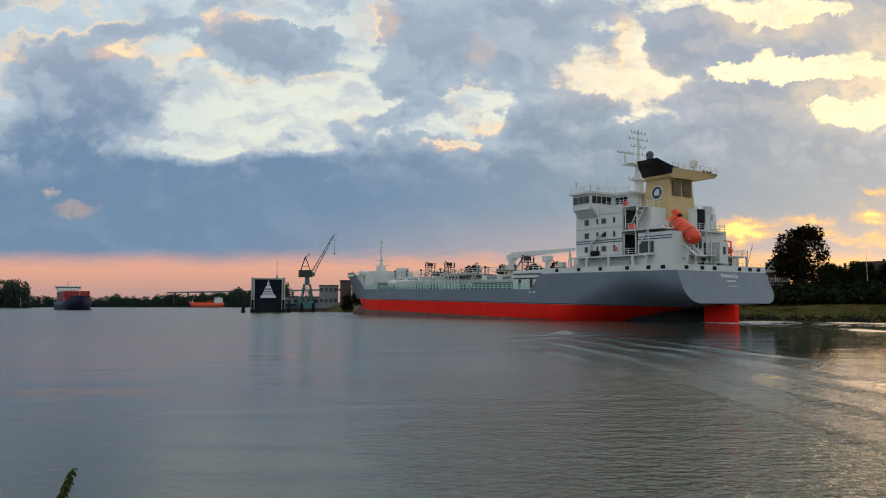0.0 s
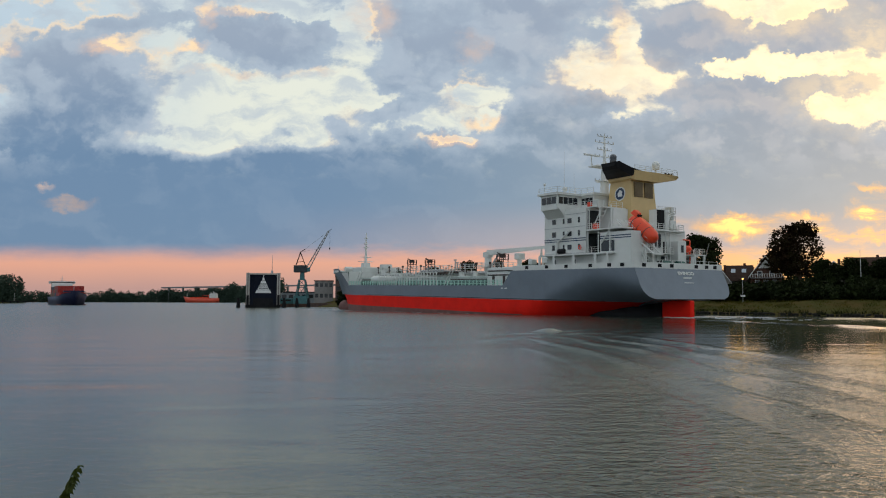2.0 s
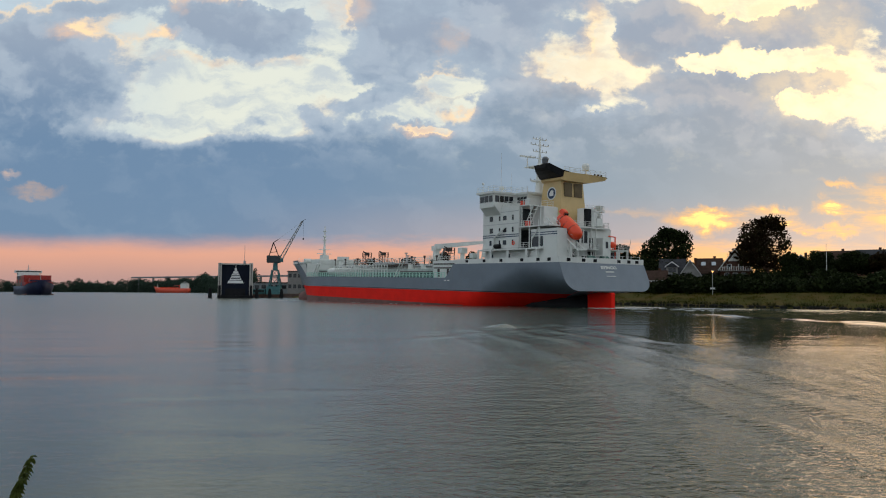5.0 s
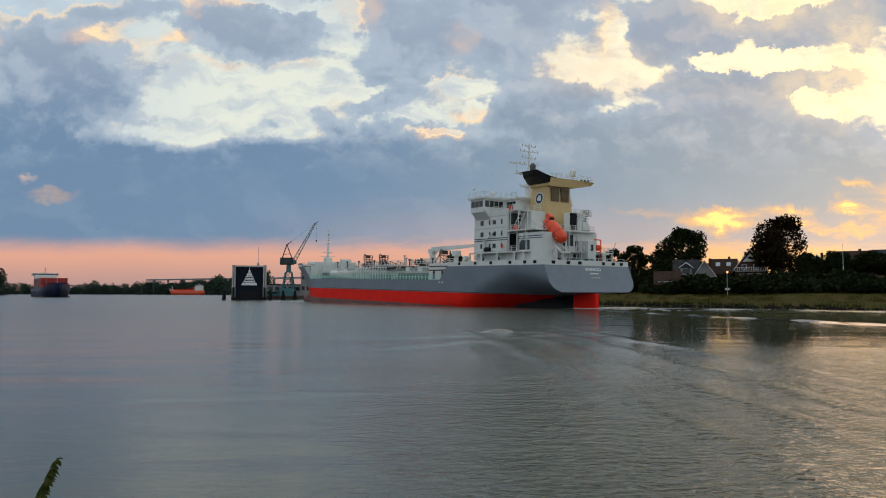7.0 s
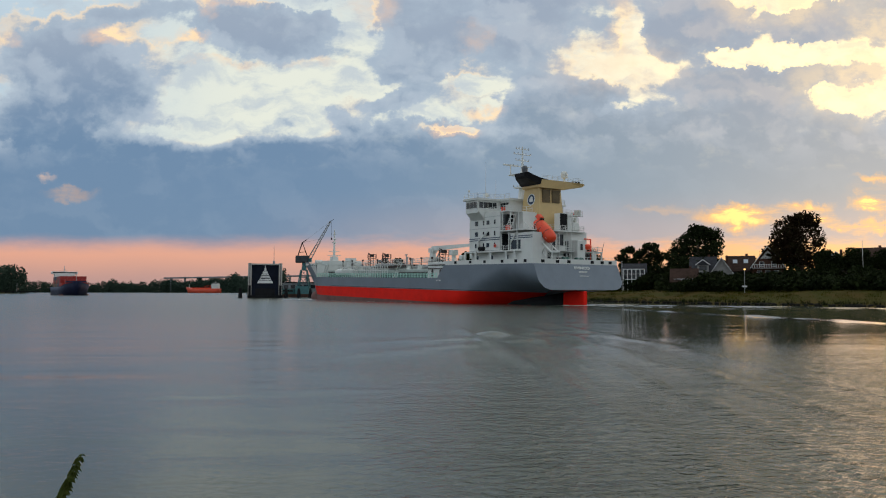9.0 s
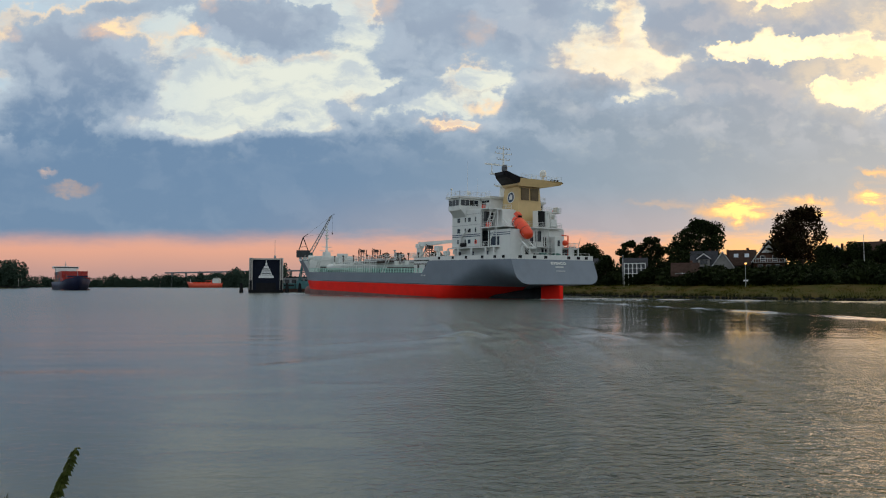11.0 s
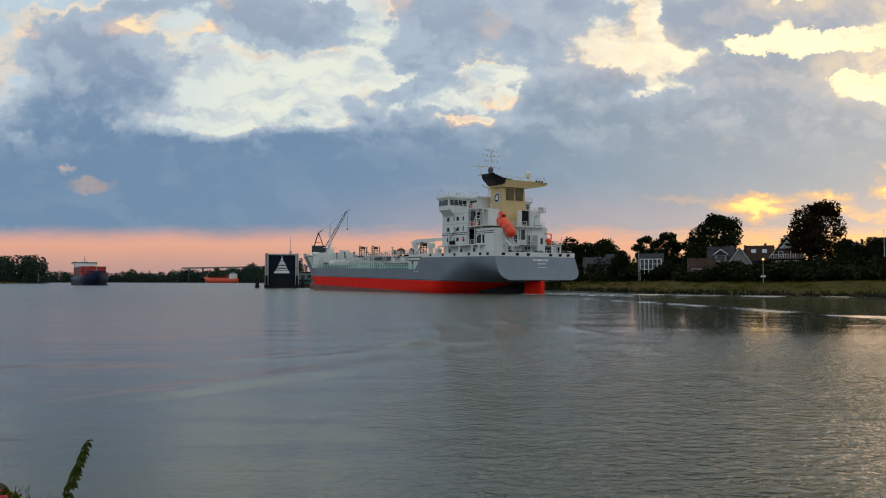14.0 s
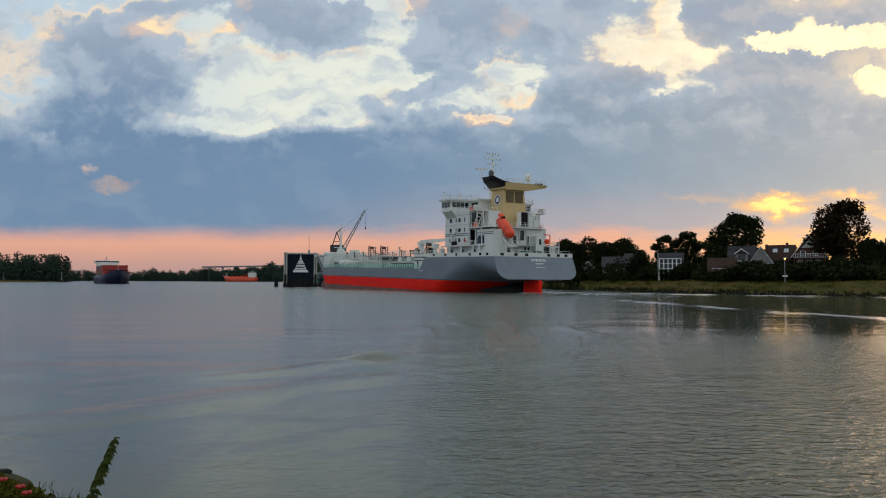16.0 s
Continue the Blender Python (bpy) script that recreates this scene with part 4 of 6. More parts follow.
for side in (1, -1):
    part("draught_mark", Shape().box(34.4, 35.2, side * 11.31 - 0.02, side * 11.31 + 0.02, 4.6, 4.85), SHIP_WHITE, tanker)
    part("draught_mark", Shape().box(35.8, 36.4, side * 11.31 - 0.02, side * 11.31 + 0.02, 4.6, 4.85), SHIP_WHITE, tanker)
    part("rubbing_line", Shape().box(0.5 + 6, 100, side * 11.31 - 0.03, side * 11.31 + 0.03, 2.55, 2.66), BLACK, tanker)

# cargo deck
TRUNK = surface("pale_green_deck_steel", (0.46, 0.52, 0.48), 0.6, spread=0.2, scale=0.8, streaks=0.3)
# the foot takes dark deck green, standing for the shaded side behind the rail
part("trunk_side", Shape().box(37, 112, -7.3, 7.3, 5.25, 6.5), SHIP_DECK, tanker, "green trunk foot, dark for the shade behind the rail")
part("cargo_trunk", Shape().box(37, 112, -7.2, 7.2, 6.5, 7.5).bevel(0.1), TRUNK, tanker, "pale green raised cargo trunk")
part("deck_store", Shape().box(34.5, 46, -8.0, 8.0, 5.25, 9.2).bevel(0.08), SHIP_WHITE, tanker)
part("break_bulkhead", Shape().box(33.6, 34.2, -10.9, 10.9, 5.25, 8.3), SHIP_WHITE, tanker)
for a, y, w, h in ((28.6, 5, 1.6, 3.0), (26.2, 7.5, 1.3, 2.6), (31.5, 7.0, 1.2, 2.4), (37.0, 6.0, 1.5, 3.0)):
    base = 8.3 if a < 34 else 9.2
    part("deck_vent", Shape().rod((a, y, base), (a, y, base + h * 0.7), w * 0.35, n=10).box(a - w * 0.55, a + w * 0.55, y - w * 0.55, y + w * 0.55, base + h * 0.55, base + h).bevel(0.1), SHIP_WHITE, tanker)
for y in (-3.2, -2.2, -1.2, 1.2, 2.2, 3.2):
    part("cargo_pipe", Shape().rod((46, y, 8.3), (110, y, 8.3), 0.2, n=8), STEEL, tanker)
for i in range(14):
    a = 48 + i * 4.5
    part("pipe_support", Shape().box(a - 0.1, a + 0.1, -3.8, 3.8, 7.5, 8.1), SHIP_WHITE, tanker)
for i in range(9):
    a = 66 + i * 1.3
    part("manifold", Shape().rod((a, -7.2, 8.9), (a, 7.2, 8.9), 0.22, n=8).rod((a, 7.0, 8.9), (a, 7.4, 8.9), 0.36, n=10), STEEL, tanker)
part("catwalk", Shape().box(46, 112, -0.7, 0.7, 9.6, 9.7), SHIP_WHITE, tanker)
for i in range(17):
    part("catwalk_leg", Shape().rod((47 + i * 4, 0.6, 7.5), (47 + i * 4, 0.6, 9.6), 0.08), SHIP_WHITE, tanker)
for y in (0.7, -0.7):
    rail_run([(46, y, 9.7), (112, y, 9.7)], tanker, SHIP_WHITE, 1.0, 2.0, 2)
for a, z in ((94, 12.8), (84, 12.6), (51, 12.9)):
    tower = part("monitor_tower", Shape().box(a - 1.0, a + 1.0, -1.0, 1.0, z - 1.5, z - 1.38).box(a - 0.6, a + 0.6, -0.5, 0.5, z - 1.0, z - 0.2).rod((a - 0.4, 0.3, z - 0.4), (a + 0.9, 0.9, z + 0.2), 0.14), PIPE_DARK, tanker, "dark steel foam monitor tower")
    for u in (-0.9, 0.9):
        for v in (-0.9, 0.9):
            part("tower_leg", Shape().rod((a + u, v, 7.5), (a + u, v, z - 0.2), 0.1), PIPE_DARK, tower)
    for q in range(4):
        zz = 7.7 + q * (z - 9.4) / 4
        part("tower_brace", Shape().rod((a - 0.9, 0.9, zz), (a + 0.9, 0.9, zz + 1.0), 0.06).rod((a + 0.9, -0.9, zz), (a + 0.9, 0.9, zz + 1.0), 0.06), PIPE_DARK, tower)
    rail_run([(a - 1, -1, z - 1.38), (a - 1, 1, z - 1.38), (a + 1, 1, z - 1.38), (a + 1, -1, z - 1.38)], tanker, PIPE_DARK, 1.2, 0.9, 2, 0.04)
# cargo hoses and valves heaped amidships
for i in range(12):
    a = 63 + i * 1.35
    part("cargo_hose", Shape().rod((a, 2.0, 8.75), (a + 0.9, 6.9, 8.5), 0.24, n=8).rod((a + 0.9, 6.9, 8.5), (a + 0.9, 7.5, 8.1), 0.24, n=8), PIPE_DARK, tanker)
    part("valve_wheel", Shape().rod((a + 0.5, 5.2, 8.6), (a + 0.5, 5.2, 9.7 + 0.3 * (i % 3)), 0.07).rod((a + 0.5, 5.2, 9.6 + 0.3 * (i % 3)), (a + 0.5, 5.2, 9.72 + 0.3 * (i % 3)), 0.34, n=10), PIPE_DARK, tanker)
for a in (48.5, 54, 60, 80, 90, 98, 105):
    part("tank_hatch", Shape().rod((a, 5.6, 7.4), (a, 5.6, 8.5), 0.62, n=12).rod((a, 5.6, 8.5), (a, 5.6, 8.62), 0.74, n=12), SHIP_WHITE, tanker)
    part("vent_riser", Shape().rod((a + 1.4, 4.4, 7.4), (a + 1.4, 4.4, 10.4), 0.13, n=8).rod((a + 1.4, 4.4, 10.3), (a + 1.4, 4.4, 10.8), 0.3, n=8), PIPE_DARK, tanker)
for z, y in ((8.5, 8.06), (7.6, 8.06)):
    part("bulkhead_pipe", Shape().rod((35, y, z), (45.5, y, z), 0.13, n=8).rod((45.5, y, z), (47.5, y - 1.6, z - 0.6), 0.13, n=8), PIPE_DARK, tanker)
for a in (36.6, 39.8, 43.6):
    part("store_door", Shape().box(a - 0.45, a + 0.45, 7.98, 8.04, 5.5, 7.4), PIPE_DARK, tanker)
for a0, a1, z in ((47, 62, 6.7), (97, 111, 6.9)):
    part("trunk_pipe", Shape().rod((a0, 7.45, z), (a1, 7.45, z), 0.16, n=8), PIPE_DARK, tanker)
for a, y, h in ((69.5, 1.2, 4.4), (66.5, 2.5, 3.6), (72, -2, 3.4), (60, 4.5, 3.0), (77, 5, 2.2), (88, 5.0, 2.0), (100, 4, 2.2), (104, -4, 2.4)):
    part("deck_post", Shape().rod((a, y, 7.5), (a, y, 7.5 + h), 0.14).box(a - 0.4, a + 0.4, y - 0.25, y + 0.25, 7.3 + h, 7.6 + h), STEEL, tanker)
for i in range(7):
    part("hose_rack", Shape().box(72 + i * 1.8, 72.12 + i * 1.8, 7.9, 8.1, 5.25, 8.9), SHIP_WHITE, tanker)
part("storage_tank", Shape().rod((88, 8.6, 6.9), (101, 8.6, 6.9), 0.95, n=14), SHIP_WHITE, tanker, "long white deck tank", True)
part("side_gantry", Shape().box(64.8, 96, 9.4, 9.6, 7.2, 7.4).box(64.8, 96, 9.4, 9.6, 8.4, 8.55), SHIP_WHITE, tanker)
for i in range(22):
    part("gantry_post", Shape().box(65 + i * 1.45, 65.2 + i * 1.45, 9.4, 9.6, 5.25, 8.5), SHIP_WHITE, tanker)
for a in (62, 112):
    part("stair", Shape().rod((a, 9.2, 5.3), (a - 3.2, 9.2, 9.3), 0.14).rod((a, 8.4, 5.3), (a - 3.2, 8.4, 9.3), 0.14), SHIP_WHITE, tanker)
# hose crane
part("crane_column", Shape().rod((56.8, 0, 7.5), (56.8, 0, 12.2), 0.95, 0.85, 12).box(55.9, 57.7, -0.9, 0.9, 12.2, 13.4), SHIP_WHITE, tanker, "white hose-handling crane")
part("crane_jib", Shape().hexa([(57.6, -0.45, 12.6), (57.6, 0.45, 12.6), (56.8, 0.45, 13.9), (56.8, -0.45, 13.9)], [(35.6, -0.2, 13.4), (35.6, 0.2, 13.4), (35.6, 0.2, 14.0), (35.6, -0.2, 14.0)]), SHIP_WHITE, tanker)
part("crane_ram", Shape().rod((56.2, 0, 9.4), (52.6, 0, 12.7), 0.22), STEEL, tanker)
part("jib_rest", Shape().rod((37.0, 0.6, 9.2), (37.0, 0, 13.3), 0.16).rod((37.0, -0.6, 9.2), (37.0, 0, 13.3), 0.16), SHIP_WHITE, tanker)
part("crane_platform", Shape().box(55, 58.6, -2.0, 2.0, 9.8, 9.9), SHIP_WHITE, tanker)
rail_run([(55, -2, 9.9), (55, 2, 9.9), (58.6, 2, 9.9), (58.6, -2, 9.9)], tanker, SHIP_WHITE, 1.0, 1.2)
# forecastle
part("foremast", Shape().box(122.7, 125.5, -1.3, 1.3, 9.3, 12.6, 0.3).rod((124.1, 0, 12.4), (124.1, 0, 18.2), 0.45, 0.28, 10).rod((124.1, 0, 18.2), (124.1, 0, 22.2), 0.26, 0.14), SHIP_WHITE, tanker, "white foremast on a plinth")
for z, w in ((13.0, 2.6), (14.4, 2.0), (17.6, 0.9), (18.8, 0.6), (20.6, 0.5)):
    part("foremast_yard", Shape().rod((124.1, -w, z), (124.1, w, z), 0.1).box(123.7, 124.5, -0.5, 0.5, z - 0.25, z), SHIP_WHITE, tanker)
part("fore_vent", Shape().rod((110, 0, 7.5), (110, 0, 10.6), 1.6, 1.3, 14).rod((110, 0, 10.6), (110, 0, 11.7), 1.9, 1.9, 14), SHIP_WHITE, tanker, "round white mushroom vent")
part("fore_store", Shape().box(114.5, 121, -6, 6, 9.3, 10.9).bevel(0.08), SHIP_WHITE, tanker)
for y in (-3.5, 3.5):
    part("anchor_windlass", Shape().box(128, 131, y - 1, y + 1, 9.3, 9.9).rod((129.5, y - 1.2, 10.6), (129.5, y + 1.2, 10.6), 0.75, n=12), SHIP_WHITE, tanker)
part("bow_post", Shape().rod((145.5, 0, 9.3), (145.5, 0, 12.0), 0.07), SHIP_WHITE, tanker)


# ---- trees and growth ----
def leaf_mesh(name, clumps, count, size, material, seed, flat=0.8):
    """Many small leaf sprays spread through round clumps (centre, radius)."""
    rng = np.random.default_rng(seed)
    weight = np.array([c[3] ** 2 for c in clumps])
    pick = rng.choice(len(clumps), count, p=weight / weight.sum())
    base = np.array(clumps)[pick]
    d = rng.normal(size=(count, 3))
    d /= np.linalg.norm(d, axis=1)[:, None]
    r = base[:, 3] * rng.uniform(0.55, 1.08, count)
    c = base[:, :3] + d * r[:, None] * np.array([1, 1, flat])
    u = rng.normal(size=(count, 3))
    u /= np.linalg.norm(u, axis=1)[:, None]
    w = np.cross(u, rng.normal(size=(count, 3)))
    w /= np.linalg.norm(w, axis=1)[:, None]
    s = size * rng.uniform(0.5, 1.3, count)[:, None]
    # a kite with a folded tip
    v = np.stack([c - u * s, c - w * s * 0.55 + u * s * 0.1, c + u * s * 1.1 + np.cross(u, w) * s * 0.3, c + w * s * 0.55], 1).reshape(-1, 3)
    f = np.arange(count * 4).reshape(-1, 4)
    me = bpy.data.meshes.new(name)
    me.from_pydata(v.tolist(), [], f.tolist())
    me.materials.append(material)
    return me


def tree(label, height, radius, bare, seed, material, m, leaves_n=3800, leaf=0.55, group="trees on the slope"):
    """Tapered trunk, limbs and an uneven crown."""
    rng = random.Random(seed)
    t = thing("tree", label, "tree", m, group)
    wood = Shape().rod((0, 0, -0.6), (0.1, 0.05, height * 0.45), height * 0.028, height * 0.018, 8).rod((0.1, 0.05, height * 0.45), (0.2, -0.1, height * 0.8), height * 0.018, height * 0.005, 6)
    clumps = []
    mid = bare + (height - bare) * 0.45
    for i in range(34):
        a, f = rng.uniform(0, math.tau), rng.uniform(0.0, 1.0)
        z = bare + (height - bare - radius * 0.22) * f
        reach = radius * math.sqrt(max(1 - ((f - 0.38) / 0.64) ** 2, 0.01)) * rng.uniform(0.4, 0.88)
        p = Vector((math.cos(a) * reach, math.sin(a) * reach, z))
        clumps.append((*p, radius * rng.uniform(0.20, 0.36)))
        wood.rod((0, 0, max(bare * 0.8, p.z * 0.55)), p, height * 0.009, height * 0.002, 5)
    clumps.append((0, 0, mid, radius * 0.72))
    clumps.append((0, 0, height - radius * 0.3, radius * 0.32))
    part("trunk", wood, BARK, t)
    crown = new("crown", leaf_mesh("crown", clumps, int(leaves_n * 1.9), leaf * 0.72, material, seed))
    crown.parent = t
    return t


def bush_kinds():
    made = []
    for s in range(4):
        rng = random.Random(50 + s)
        clumps = [(rng.uniform(-1.8, 1.8), rng.uniform(-1.5, 1.5), rng.uniform(0.5, 1.6), rng.uniform(0.8, 1.3)) for _ in range(7)]
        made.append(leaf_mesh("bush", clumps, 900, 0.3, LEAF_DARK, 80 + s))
    return made


def shore_at(y):
    """The right bank's water line, and its inland direction."""
    return Vector((141.5 - 0.5 * y, y, 0)), Vector((0.894, 0.447, 0))


def slope_z(off):
    prof = [(0, 0.02), (0.8, 0.35), (3, 0.8), (8, 1.9), (12, 2.7), (17, 2.9), (28, 4.2), (45, 6.0), (80, 8.0), (150, 10), (400, 12)]
    for (a, za), (b, zb) in zip(prof, prof[1:]):
        if off <= b:
            return za + (zb - za) * (off - a) / (b - a)
    return 12


def inland(x, y):
    return (x - (141.5 - 0.5 * y)) * 0.894


def on_slope(x, y, sink=0.1):
    return slope_z(max(inland(x, y), 0)) - sink


def by_bearing(k, d):
    """A place d metres ahead whose bearing has tangent k."""
    return d * k, d


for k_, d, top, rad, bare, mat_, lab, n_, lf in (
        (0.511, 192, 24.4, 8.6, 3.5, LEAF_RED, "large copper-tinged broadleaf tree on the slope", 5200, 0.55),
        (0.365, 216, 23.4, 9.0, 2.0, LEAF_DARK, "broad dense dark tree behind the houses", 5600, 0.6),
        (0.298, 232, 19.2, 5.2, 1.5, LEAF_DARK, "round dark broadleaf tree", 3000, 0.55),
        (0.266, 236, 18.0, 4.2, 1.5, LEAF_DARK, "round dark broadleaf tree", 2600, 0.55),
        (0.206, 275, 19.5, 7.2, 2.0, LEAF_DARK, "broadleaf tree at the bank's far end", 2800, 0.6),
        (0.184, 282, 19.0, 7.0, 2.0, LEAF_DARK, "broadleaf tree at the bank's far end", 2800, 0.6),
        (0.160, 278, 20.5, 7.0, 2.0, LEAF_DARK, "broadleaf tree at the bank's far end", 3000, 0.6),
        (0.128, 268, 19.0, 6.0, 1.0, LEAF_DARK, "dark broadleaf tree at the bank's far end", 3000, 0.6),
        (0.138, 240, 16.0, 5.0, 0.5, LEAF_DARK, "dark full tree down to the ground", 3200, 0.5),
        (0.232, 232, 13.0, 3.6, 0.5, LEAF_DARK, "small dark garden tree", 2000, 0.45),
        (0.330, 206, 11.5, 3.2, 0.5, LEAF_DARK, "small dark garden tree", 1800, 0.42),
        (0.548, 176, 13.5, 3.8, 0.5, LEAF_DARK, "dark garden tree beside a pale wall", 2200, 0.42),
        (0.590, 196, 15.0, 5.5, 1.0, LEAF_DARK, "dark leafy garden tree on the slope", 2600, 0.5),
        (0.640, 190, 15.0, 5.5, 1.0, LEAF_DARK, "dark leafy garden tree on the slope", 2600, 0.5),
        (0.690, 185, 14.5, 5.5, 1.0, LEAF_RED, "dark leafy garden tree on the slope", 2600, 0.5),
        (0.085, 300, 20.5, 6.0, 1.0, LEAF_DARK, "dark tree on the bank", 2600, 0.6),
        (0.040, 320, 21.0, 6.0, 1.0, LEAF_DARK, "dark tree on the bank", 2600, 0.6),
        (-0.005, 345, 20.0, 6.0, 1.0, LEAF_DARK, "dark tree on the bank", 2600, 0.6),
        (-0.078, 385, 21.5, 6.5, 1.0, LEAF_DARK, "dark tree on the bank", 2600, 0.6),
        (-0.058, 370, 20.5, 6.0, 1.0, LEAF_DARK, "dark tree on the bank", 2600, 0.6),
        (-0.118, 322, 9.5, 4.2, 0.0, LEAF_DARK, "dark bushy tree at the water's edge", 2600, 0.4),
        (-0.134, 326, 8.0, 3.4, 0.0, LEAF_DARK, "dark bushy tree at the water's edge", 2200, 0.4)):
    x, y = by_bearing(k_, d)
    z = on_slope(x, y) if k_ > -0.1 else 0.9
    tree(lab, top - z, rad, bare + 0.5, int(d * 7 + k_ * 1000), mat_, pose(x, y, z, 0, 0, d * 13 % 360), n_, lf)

BUSH = bush_kinds()
rng = random.Random(11)
for i in range(120):
    y = 96 + i * 1.75
    base, side = shore_at(y)
    off = rng.uniform(15, 27)
    p = base + side * off
    s = rng.uniform(1.3, 2.0) if y < 212 else rng.uniform(0.8, 1.3)
    b = tagged(new("bush", BUSH[i % 4]), "dark dense shrub on the canal slope", "bush", "shrubs along the slope")
    b.matrix_world = pose(p.x, p.y, slope_z(off) - 0.3, 0, 0, rng.uniform(0, 360)) @ Matrix.Diagonal((s * 1.1, s * 1.1, s, 1))
for i in range(46):
    y = 110 + i * 3.2
    base, side = shore_at(y)
    off = rng.uniform(30, 44)
    p = base + side * off
    s = rng.uniform(1.2, 1.8)
    b = tagged(new("bush", BUSH[i % 4]), "dark garden hedge shrub before the houses", "bush", "garden hedge shrubs")
    b.matrix_world = pose(p.x, p.y, slope_z(off) - 0.3, 0, 0, rng.uniform(0, 360)) @ Matrix.Diagonal((s, s, s, 1))


def tufts(name, spots, blades, height, material, label, seed):
    """Tapering grass blades about the given spots (x, y, z, spread)."""
    g = np.random.default_rng(seed)
    spots = np.array(spots)
    n = len(spots) * blades
    c = np.repeat(spots, blades, 0)
    p = c[:, :3] + np.c_[g.normal(size=(n, 2)) * c[:, 3:4], np.zeros(n)]
    a = g.uniform(0, math.tau, n)
    h = height * g.uniform(0.4, 1.2, n)
    side = np.c_[np.cos(a), np.sin(a), np.zeros(n)] * (h * 0.07)[:, None]
    lean = np.c_[g.normal(size=(n, 2)) * 0.35, np.ones(n)] * h[:, None]
    v = np.stack([p - side, p + side, p + lean * 0.6 + side * 0.6, p + lean], 1).reshape(-1, 3)
    me = bpy.data.meshes.new(name)
    me.from_pydata(v.tolist(), [], np.arange(n * 4).reshape(-1, 4).tolist())
    me.materials.append(material)
    return tagged(new(name, me), label, "grass", kind="stuff")


spots = []
for i in range(900):
    y = rng.uniform(80, 300)
    base, side = shore_at(y)
    off = rng.uniform(0.8, 15)
    p = base + side * off
    spots.append((p.x, p.y, slope_z(off) - 0.05, 0.5))
tufts("bank_grass", spots, 22, 0.55, LEAF_BANK, "rough grass and herbs along the canal bank", 4)
spots = [(*(shore_at(y)[0] + shore_at(y)[1] * rng.uniform(0.2, 1.2)).xy, 0.15, 0.35) for y in [80 + i * 0.9 for i in range(250)] if rng.random() < 0.75]
tufts("water_edge_growth", spots, 30, 1.0, LEAF_DARK, "dark growth along the water line", 5)

STONE = surface("dark_bank_stone", (0.022, 0.021, 0.017), 0.85, spread=0.3, scale=2, bump=0.5, per_object=0.5, ior=1.22)


def stone_mesh(seed):
    s = Shape().ball((0, 0, 0), 0.5, 1, 0.8, 0.6, 10)
    r = random.Random(seed)
    for v in s.bm.verts:
        v.co *= r.uniform(0.84, 1.16)
    return s.mesh("stone", STONE, True)


STONES = [stone_mesh(i) for i in range(5)]
revetment = thing("stone_edge", "dark stone edging along the water line", "stones", kind="structure")
for i in range(240):
    y = 92 + i * 0.75
    base, side = shore_at(y)
    p = base + side * rng.uniform(-0.4, 0.7)
    o = new("stone", STONES[i % 5])
    s = rng.uniform(0.6, 1.3)
    o.parent = revetment
    o.matrix_local = pose(p.x, p.y, 0.12, rng.uniform(0, 40), 0, rng.uniform(0, 360)) @ Matrix.Diagonal((s, s, s, 1))

belt = []
rng = random.Random(15)
for i in range(420):
    k_ = rng.uniform(0.10, 0.80)
    d = rng.uniform(222, 262) - 40 * max(0, k_ - 0.45)
    x, y = by_bearing(k_, d)
    z = on_slope(x, y)
    h = rng.uniform(3.5, 6.5) + 1.6 * noise.noise(Vector((x * 0.05, y * 0.05, 2)))
    r = rng.uniform(1.2, 2.2)
    for q in (0.35, 0.75, 1.0):
        belt.append((x, y, z + h * q - r * 0.5, r))
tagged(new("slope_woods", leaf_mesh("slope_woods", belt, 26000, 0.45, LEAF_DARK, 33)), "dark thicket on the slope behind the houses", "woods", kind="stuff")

# ---- houses on the slope ----
PLASTER = surface("pale_plaster", (0.26, 0.25, 0.235), 0.85, spread=0.12, scale=1.0, bump=0.2)
BRICK = surface("red_brick_wall", (0.10, 0.05, 0.035), 0.85, spread=0.25, scale=2.0, bump=0.3, ior=1.22)
TILE_GREY = surface("grey_roof_tiles", (0.055, 0.056, 0.062), 0.8, spread=0.25, scale=2.0, bump=0.4, ior=1.22)
TILE_BROWN = surface("brown_roof_tiles", (0.06, 0.035, 0.026), 0.8, spread=0.25, scale=2.0, bump=0.4, ior=1.22)
TRIM_WHITE = surface("white_joinery", (0.75, 0.75, 0.73), 0.5, spread=0.05, bump=0.0)


